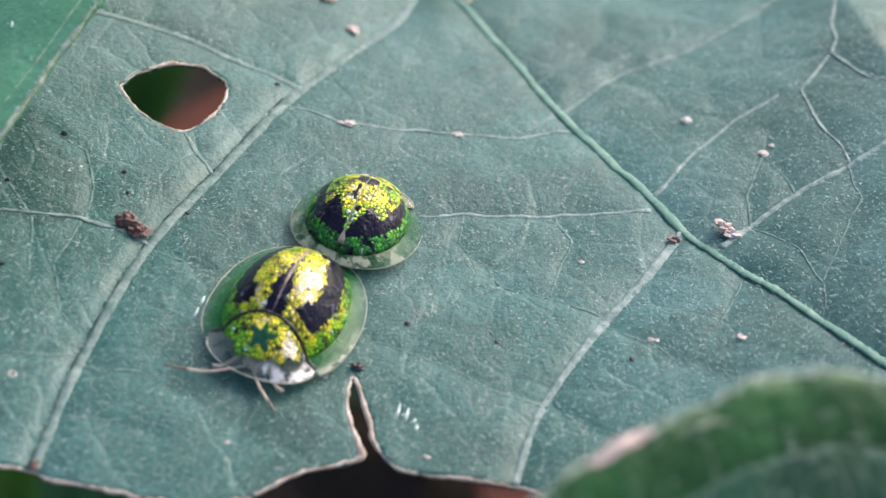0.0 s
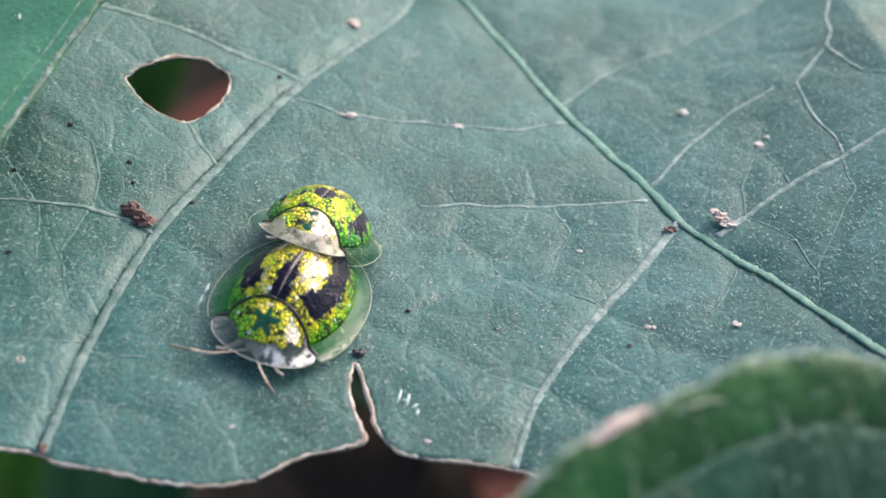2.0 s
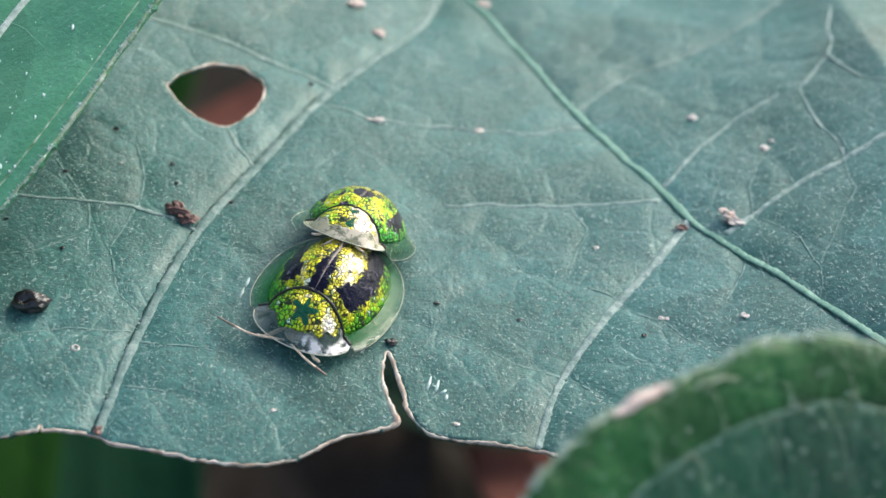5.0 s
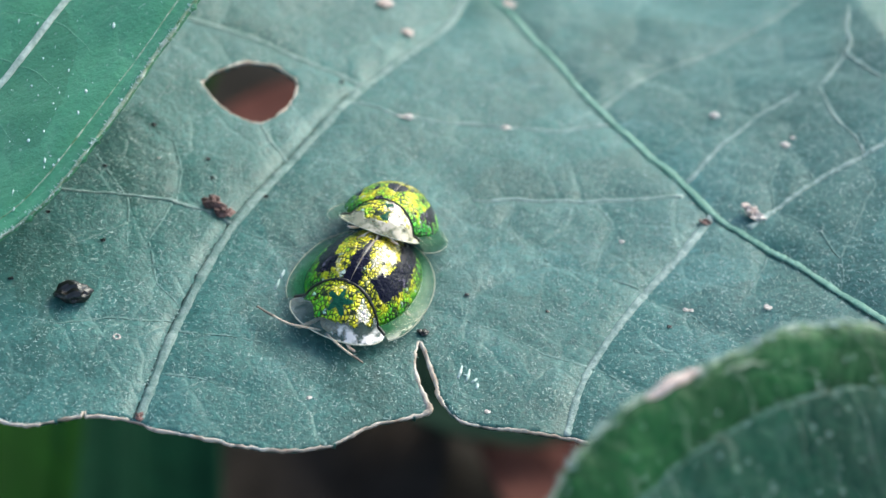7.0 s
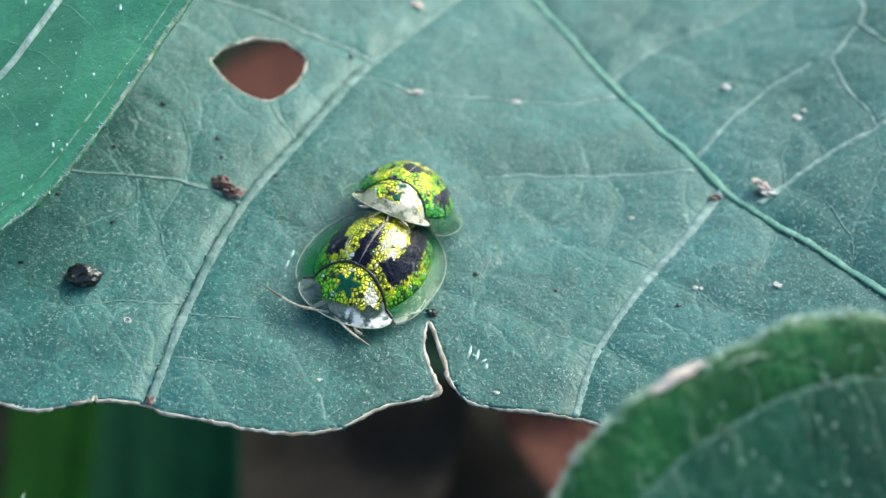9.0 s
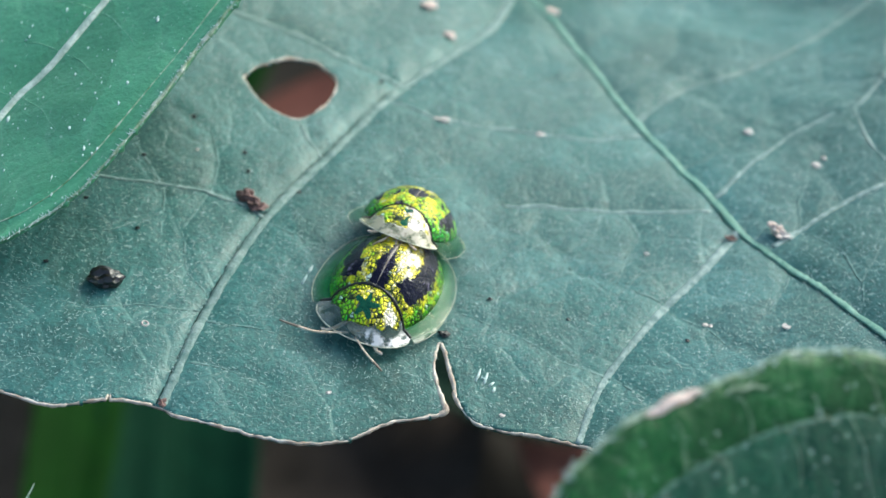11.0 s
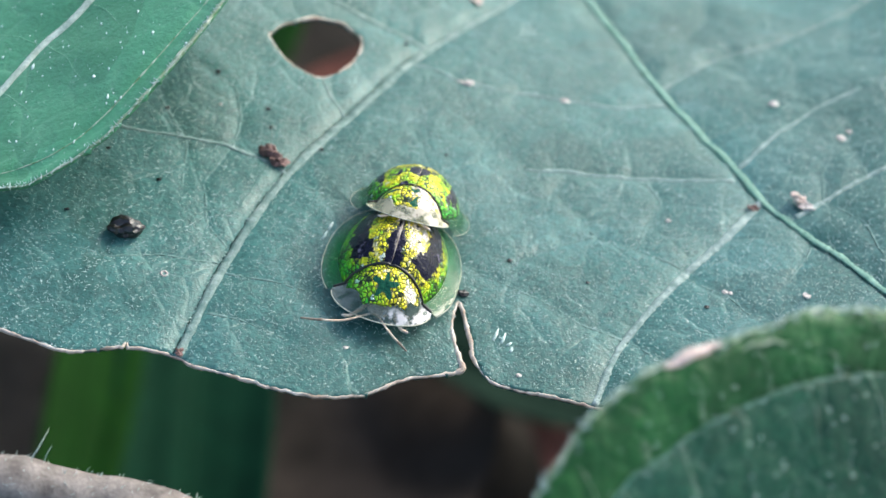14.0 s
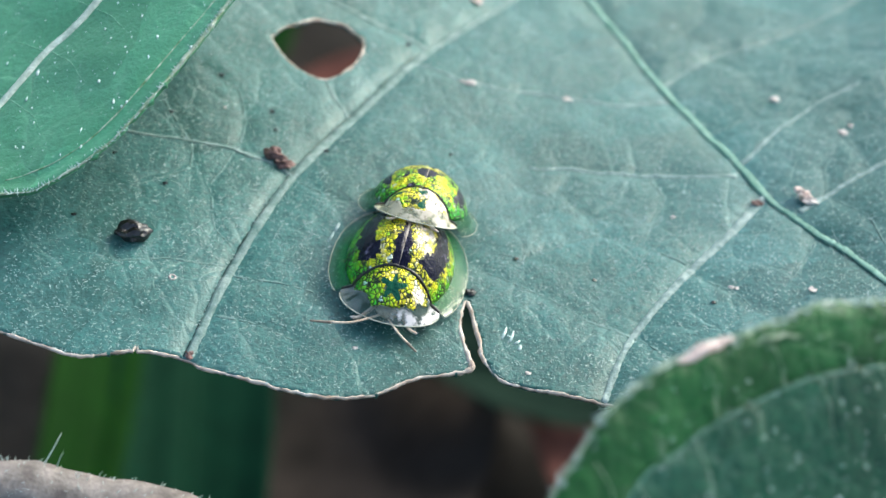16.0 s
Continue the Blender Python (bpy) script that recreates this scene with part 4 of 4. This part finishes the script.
def fuzz(x, y, scale, seed):
    return np.array([noise.noise(Vector((a * scale, b * scale, seed))) for a, b in zip(x, y)])


def wing_marks(x, y, stout):
    """Black bands of a wing case: 0.5 at their outline, more inside."""
    d, a = c_r(x, y), np.abs(x)
    wob = 0.05 * fuzz(x, y, 2.2, 3.0) + 0.04 * fuzz(x, y, 6.0, 5.0)
    if stout:
        inner = 0.60 + 0.10 * np.sin(7 * a + 0.6) + 0.08 * step(-1.2, 0.0, y)
        band = np.minimum((d - inner) * 1.5, (0.88 - d) * 1.5)
        band = np.minimum(np.minimum(band, (0.45 - y) * 0.6), (a - 0.10) * 0.8)
        scutellum = 0.30 - np.hypot(a * 0.7, (y - 0.05) * 0.8)
        blotch = 0.8 * (fuzz(x, y, 3.6, 8.0) - 0.36)
        return np.clip(0.5 + 2.0 * (np.maximum(np.maximum(band, scutellum), blotch) + wob), 0, 1)
    inner = 0.555 + 0.17 * step(-1.2, -2.3, y)
    outer = 0.84 + 0.22 * step(-1.7, -2.4, y)
    band = np.minimum(np.minimum((d - inner) * 1.6, (outer - d) * 1.6), (0.66 - y) * 0.8)
    band = np.minimum(band, (a - 0.34) * 0.8)
    foot = np.minimum(np.minimum(a - 0.74, 0.78 - y), np.minimum(y - 0.2, (0.84 - d) * 1.6))
    vee = 0.05 + 0.24 * step(-0.9, 0.4, y) - a - 0.25 * np.maximum(0, y - 0.75)
    return np.clip(0.5 + 2.0 * (np.maximum(np.maximum(band, foot), vee) + wob), 0, 1)


def wing_hue(x, y, stout):
    """Shell colour of a wing case, highlights painted in: 0 pearly, 0.3 yellow, 0.6 yellow-green, 0.8 green."""
    d, a = c_r(x, y), np.abs(x)
    green = 0.27 * step(0.74, 0.98, d) + 0.22 * step(-1.0, -2.6, y)
    if stout:
        pale = np.exp(-((a - 0.35) / 0.5) ** 2 - ((y + 0.9) / 0.9) ** 2) * 0.24
    else:
        # lopsided pearly patches paint the sky's reflection into the shell colour
        pale = np.exp(-((x + 0.64) / 0.30) ** 2 - ((y + 0.45) / 0.85) ** 2) * 0.35 + 0.14 * np.exp(-((x - 0.7) / 0.25) ** 2 - ((y - 0.5) / 0.35) ** 2)
    lean = 0.0 if stout else 0.16 * step(0.2, 1.1, x)
    return np.clip((0.55 if stout else 0.36) + green + lean - pale, 0.02, 1)


def star(x, y):
    """Green star of the neck shield."""
    a, r = np.arctan2(y - 1.62, x), np.hypot(x * 0.9, y - 1.62)
    return np.clip(0.5 + 2.2 * (0.27 + 0.13 * np.cos(5 * a + 1.57) + 0.05 * fuzz(x, y, 4, 1) - r), 0, 1)


def split(verts, quads, keep):
    q = np.array(quads)[keep]
    used, q2 = np.unique(q, return_inverse=True)
    return used, q2.reshape(-1, q.shape[1]).tolist()


def build_beetle(size, stout, label, neck_margin, feelers):
    """A tortoise beetle, head to +y, feet at z = 0."""
    e = new("tortoise_beetle")
    e.empty_display_size = 0.002
    tagged(e, label, "beetle", "pair of beetles")
    k, dome, broad, girth = size, 1.18 if stout else 1.3, 1.06 if stout else 1.02, 1.1 if stout else 1.0
    droop = 0.3 if stout else 0.0
    nt, na, nb = 120, 54, 18
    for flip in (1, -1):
        th = np.linspace(-np.pi / 2, np.pi / 2, nt)
        dx, dy = np.cos(th), np.sin(th)
        run = np.linspace(0.2, 3.2, 900)
        rx, ry = run[:, None] * dx[None], run[:, None] * dy[None] - 0.3
        lim = run[((shell_r(rx, ry) < 1) & (ry < base_y(rx))).sum(0) - 1]
        inner = np.minimum(run[(c_r(rx, ry) < 1).sum(0) - 1], lim * 0.999)
        rho = np.vstack([np.linspace(0, 1, na)[:, None] * inner, inner + np.linspace(0, 1, nb + 1)[1:, None] * (lim - inner)])
        x, y = (rho * dx).ravel() + 0.004, (rho * dy).ravel() - 0.3
        z = shell_z(x, y, dome) - droop * np.clip((shell_r(x, y) - 0.7) / 0.3, 0, 1) ** 1.5
        quads = np.array([(i * nt + j, i * nt + j + 1, (i + 1) * nt + j + 1, (i + 1) * nt + j) for i in range(na + nb - 1) for j in range(nt - 1)])
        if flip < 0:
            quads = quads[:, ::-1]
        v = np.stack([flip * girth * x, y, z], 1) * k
        ring = np.arange(len(quads)) // (nt - 1)
        used, q = split(v, quads, ring < na - 1)
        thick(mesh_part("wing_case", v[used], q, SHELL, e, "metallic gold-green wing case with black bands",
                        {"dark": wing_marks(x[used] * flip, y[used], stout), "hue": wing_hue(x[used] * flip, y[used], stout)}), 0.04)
        wide = (lim - inner)[np.arange(len(quads)) % (nt - 1)] > 0.03
        used, q = split(v, quads, (ring >= na - 1) & wide)
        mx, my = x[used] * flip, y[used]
        out = np.clip((shell_r(mx, my) - 0.72) / 0.28, 0, 1)
        # whitish rear or rim: sky reflection painted into the margin's colour
        if stout:
            milk_gleam, green = 0.62 * step(-0.4, -1.8, my) * step(0.1, 0.7, out), 0.34 * (1 - out) + 0.05
        else:
            milk_gleam, green = (0.8 if flip < 0 else 0.15) * step(0.5, 1.0, out) * step(-1.4, 0.7, my), 0.95 * (1 - out) ** 1.1 + 0.06
        thick(mesh_part("wing_margin", v[used], q, MARGIN, e, "thin translucent wing margin", {"milk_gleam": milk_gleam, "green": green}), 0.03)
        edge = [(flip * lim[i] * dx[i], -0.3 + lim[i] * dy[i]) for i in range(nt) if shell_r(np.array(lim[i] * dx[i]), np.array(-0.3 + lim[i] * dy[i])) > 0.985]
        p = np.array([(a * girth, s, float(shell_z(np.array(a), np.array(s))) - droop) for a, s in edge]) * k
        tv, tf = sweep(p, (0.014 if stout else 0.018) * k, 6)
        mesh_part("margin_rim", tv, tf, RIM, e, "pale rim")
    # suture between the wing cases
    ys = np.linspace(-2.75, 0.95, 40)
    p = np.stack([0 * ys, ys, shell_z(0 * ys + 0.06, ys, dome) + 0.025], 1) * k
    tv, tf = sweep(p, np.linspace(0.15, 0.02, 40) * k, 8, 0.22)
    mesh_part("suture", tv, tf, SUTURE, e, "brown suture line")
    # neck shield
    nu, nv = 90, 48
    u = np.sin(np.linspace(-np.pi / 2, np.pi / 2, nu)) * 1.61
    low, high = base_y(u) + 0.02, neck_front(u)
    w = np.linspace(0, 1, nv)
    x, y = np.tile(u, nv), (low[None] + w[:, None] * (high - low)[None]).ravel()
    v = np.stack([x * broad, y, neck_z(x, y, dome)], 1) * k
    quads = np.array([(i * nu + j, i * nu + j + 1, (i + 1) * nu + j + 1, (i + 1) * nu + j) for i in range(nv - 1) for j in range(nu - 1)])
    ahead = np.maximum(y - 1.25, 0)
    d = np.sqrt((x / (1.1 if stout else 1.16)) ** 2 + (ahead / (0.86 if stout else 0.92)) ** 2) + 0.14 * fuzz(x, y, 3.0, 2.0)
    c = d[quads].mean(1)
    used, q = split(v, quads, c < 1)
    ux, uy = x[used], y[used]
    if stout:
        hue, mark = 0.26 + 0.24 * step(-0.1, 0.8, ux) - 0.15 * step(0.2, -0.5, ux) + 0.3 * fuzz(ux, uy, 2.5, 9.0), np.clip(0.5 + 2 * np.maximum(0.13 - np.hypot(ux, uy - 1.3), fuzz(ux, uy, 3.4, 6.0) - 0.33), 0, 1)
    else:
        hue, mark = 0.40 + 0.30 * step(0.3, 1.0, d[used]) * step(-0.5, 0.6, ux) - 0.25 * np.exp(-((ux + 0.75) / 0.3) ** 2 - ((uy - 1.5) / 0.35) ** 2), star(ux, uy)
    thick(mesh_part("neck_shield", v[used], q, SHELL_NECK, e, "metallic gold neck shield with a green star" if not stout else "pale gold neck shield", {"dark": mark, "hue": np.clip(hue, 0.02, 1)}), 0.03)
    used, q = split(v, quads, c >= 1)
    ux, near = x[used], np.clip(1.9 - d[used], 0, 1)
    if stout:
        milk_gleam, green = 0.92 - 0.5 * step(0.0, 0.9, ux), 0.24 + 0 * ux
    else:
        # white clouds on one side partly paint glossy reflections
        milk_gleam, green = 0.10 + 0.95 * step(0.15, -0.5, ux) * step(1.0, 1.2, d[used]) + 0.18 * step(0.5, 1.3, ux), 0.30 * near
    thick(mesh_part("neck_margin", v[used], q, neck_margin, e, "glassy whitish neck shield margin", {"milk_gleam": milk_gleam, "green": green}), 0.03)
    edge = np.stack([u * broad, high, neck_z(u, high, dome)], 1) * k
    tv, tf = sweep(edge, 0.022 * k, 6)
    mesh_part("neck_rim", tv, tf, RIM, e, "pale rim")
    us = np.linspace(-1.6, 1.6, 70)
    p = np.stack([us * broad, base_y(us), np.maximum(shell_z(us, base_y(us), dome), neck_z(us, base_y(us), dome)) + 0.012], 1) * k
    tv, tf = sweep(p, (0.050 + 0.012 * np.cos(us) + 0.008 * np.sin(us * 7)) * k, 6)
    mesh_part("neck_seam", tv, tf, SEAM, e, "black seam behind the neck shield")
    # body, head, limbs
    bv, bf = lumps(1.0, 0.06, 3.0, (1.5 * k, 1.95 * k, 0.42 * k))
    mesh_part("belly", [(a, b - 0.2 * k, c + 0.42 * k) for a, b, c in bv], bf, BELLY, e, "orange-brown underside")
    if stout:
        bv, bf = lumps(1.0, 0.1, 5.0, (0.5 * k, 0.6 * k, 0.62 * k))
        mesh_part("abdomen_tip", [(a, b - 1.6 * k, c + 0.3 * k) for a, b, c in bv], bf, BELLY, e, "orange abdomen tip")
    hv, hf = lumps(1.0, 0.1, 7.0, (0.42 * k, 0.4 * k, 0.2 * k))
    mesh_part("head", [(a, b + 1.85 * k, c + 0.22 * k) for a, b, c in hv], hf, LIMB, e, "small amber head")
    for run in feelers:
        p = spline(np.array(run) * k, 0.08)
        cut = int(len(p) * 0.72)
        tv, tf = sweep(p[:cut + 1], np.linspace(0.036, 0.042, cut + 1) * k, 6)
        antenna = mesh_part("antenna", tv, tf, LIMB, e, "slender pale antenna with a dark tip")
        tv, tf = sweep(p[cut:], np.linspace(0.05, 0.03, len(p) - cut) * k, 6)
        mesh_part("antenna_tip", tv, tf, LIMB_TIP, antenna)
    for side in (1, -1):
        for y0, y1, y2, out in ((0.9, 1.8, 2.36, 0.8), (0.1, 0.05, -0.1, 1.62), (-1.0, -1.3, -1.5, 1.3)):
            p = spline(np.array([(side * 0.9, y0, 0.35), (side * (out - 0.4), y1, 0.38), (side * out, y2, 0.1), (side * (out + 0.22), y2 + 0.05, 0.04)]) * k, 0.1)
            tv, tf = sweep(p, np.linspace(0.12, 0.05, len(p)) * k, 7)
            leg = mesh_part("leg", tv, tf, LIMB, e, "short amber leg")
            fv, ff = lumps(0.075 * k, 0.4, y0, (1.3, 1, 0.5), 1)
            mesh_part("foot", [(a + p[-1][0], b + p[-1][1], c + p[-1][2]) for a, b, c in fv], ff, CRUMB_PALE, leg)
    return e


FEMALE = build_beetle(0.905, False, "gold and green metallic tortoise beetle with black bands, on the leaf", MARGIN_NECK,
                      [[(0.2, 2.2, 0.22), (1.0, 2.75, 0.14), (1.7, 2.95, 0.10), (2.3, 3.05, 0.06)], [(-0.05, 2.25, 0.22), (-0.55, 2.75, 0.13), (-1.2, 3.25, 0.05)]])
MALE = build_beetle(0.74, True, "smaller gold-green metallic tortoise beetle climbing onto the other one", MARGIN_CREAM,
                    [[(0.15, 2.1, 0.2), (0.3, 2.45, 0.0), (0.7, 2.7, -0.4)], [(-0.15, 2.1, 0.2), (-0.2, 2.5, 0.0), (-0.3, 2.75, -0.4)]])


def stand(x, y, up, rx, ry, rz):
    """A pose on the leaf, millimetres and degrees."""
    z = float(leaf_top(np.array([x]), np.array([y]))[0]) + up
    return Matrix.Translation(lift((x, y, z))) @ pose(0, 0, 0, rx, ry, rz)


def motions():
    walk(FEMALE, [(t, stand(*p)) for t, *p in (
        (0, -2.42, -5.40, 0.2, -2, 0, 159), (1.1, -2.42, -5.40, 0.2, -2, 0, 159), (1.5, -2.40, -5.40, 0.2, -1, 0, 158),
        (3, -2.35, -5.46, 0.2, 0, 0, 154), (4.2, -2.34, -5.42, 0.2, 0, 0, 154), (7, -2.32, -5.42, 0.2, 0, 0, 154.5),
        (9.7, -2.30, -5.52, 0.2, 0, 0, 152), (11.8, -2.42, -5.65, 0.2, 1, 0, 166), (12.1, -2.47, -5.80, 0.2, 1, 0, 168),
        (12.3, -2.52, -6.15, 0.2, 1, 0, 170), (12.5, -2.55, -6.40, 0.2, 1, 0, 172), (12.8, -2.57, -6.45, 0.2, 1, 0, 172.3), (16, -2.60, -6.50, 0.2, 1, 0, 172.8))])
    walk(MALE, [(t, stand(*p)) for t, *p in (
        (0, -0.31, -1.03, 0.26, -8, 0, -19), (0.6, -0.31, -1.03, 0.26, -8, 0, -19), (0.8, -0.10, -1.22, 0.28, -7, 0, -16), (0.9, -0.12, -0.93, 0.5, -8, 6, -12), (1, -0.92, -1.2, 0.85, -24, 24, 4), (1.1, -2.44, -2.31, 0.85, 4, 28, 84), (1.2, -1.87, -2.59, 0.9, 14, 24, 100), (1.3, -1.4, -3.1, 0.9, 16, 6, 120),
        (1.4, -1.5, -2.85, 0.85, 20, 3, 146), (1.5, -1.68, -2.85, 0.9, 21, 4, 157), (2, -1.72, -3.05, 0.9, 24, 0, 157), (3, -1.58, -3.12, 0.9, 26, 0, 158.7), (4.2, -1.55, -3.08, 0.9, 26, 0, 159),
        (7, -1.49, -3.06, 0.9, 26, 0, 159), (9.7, -1.32, -3.1, 0.9, 26, -1, 154.4), (11.8, -2.05, -3.32, 0.9, 26, 0, 167), (12.1, -2.1, -3.42, 0.9, 26, 0, 169), (12.3, -2.2, -3.78, 0.9, 26, 0, 170.5), (12.5, -2.26, -4.1, 0.9, 26, 0, 171.5), (16, -2.2, -4.32, 0.9, 25, 0, 171.5))])
    for name, base, turn in (("antenna", (0.2, 2.2, 0.22), -22), ("antenna.001", (-0.05, 2.25, 0.22), 27)):
        hinge = Matrix.Translation(Vector(base) * 0.905 * MM)
        swept = hinge @ pose(0, 0.12 * MM, 0, 0, 0, turn) @ hinge.inverted()
        walk(bpy.data.objects[name], [(0, Matrix()), (4.2, Matrix()), (5.2, swept), (10.2, swept), (11.6, Matrix()), (16, Matrix())])
    tip = [part for part in MALE.children if part.name.startswith("abdomen_tip")][0]
    walk(tip, [(t, pose(0, y * MM, z * MM, a)) for t, y, z, a in (
        (0, 0, 0, 0), (0.8, 0, 0, 0), (0.95, -0.35, -0.75, 0), (1.2, -0.4, -0.85, 0), (1.5, -0.3, -0.5, 0), (16, -0.3, -0.5, 0))])


motions()
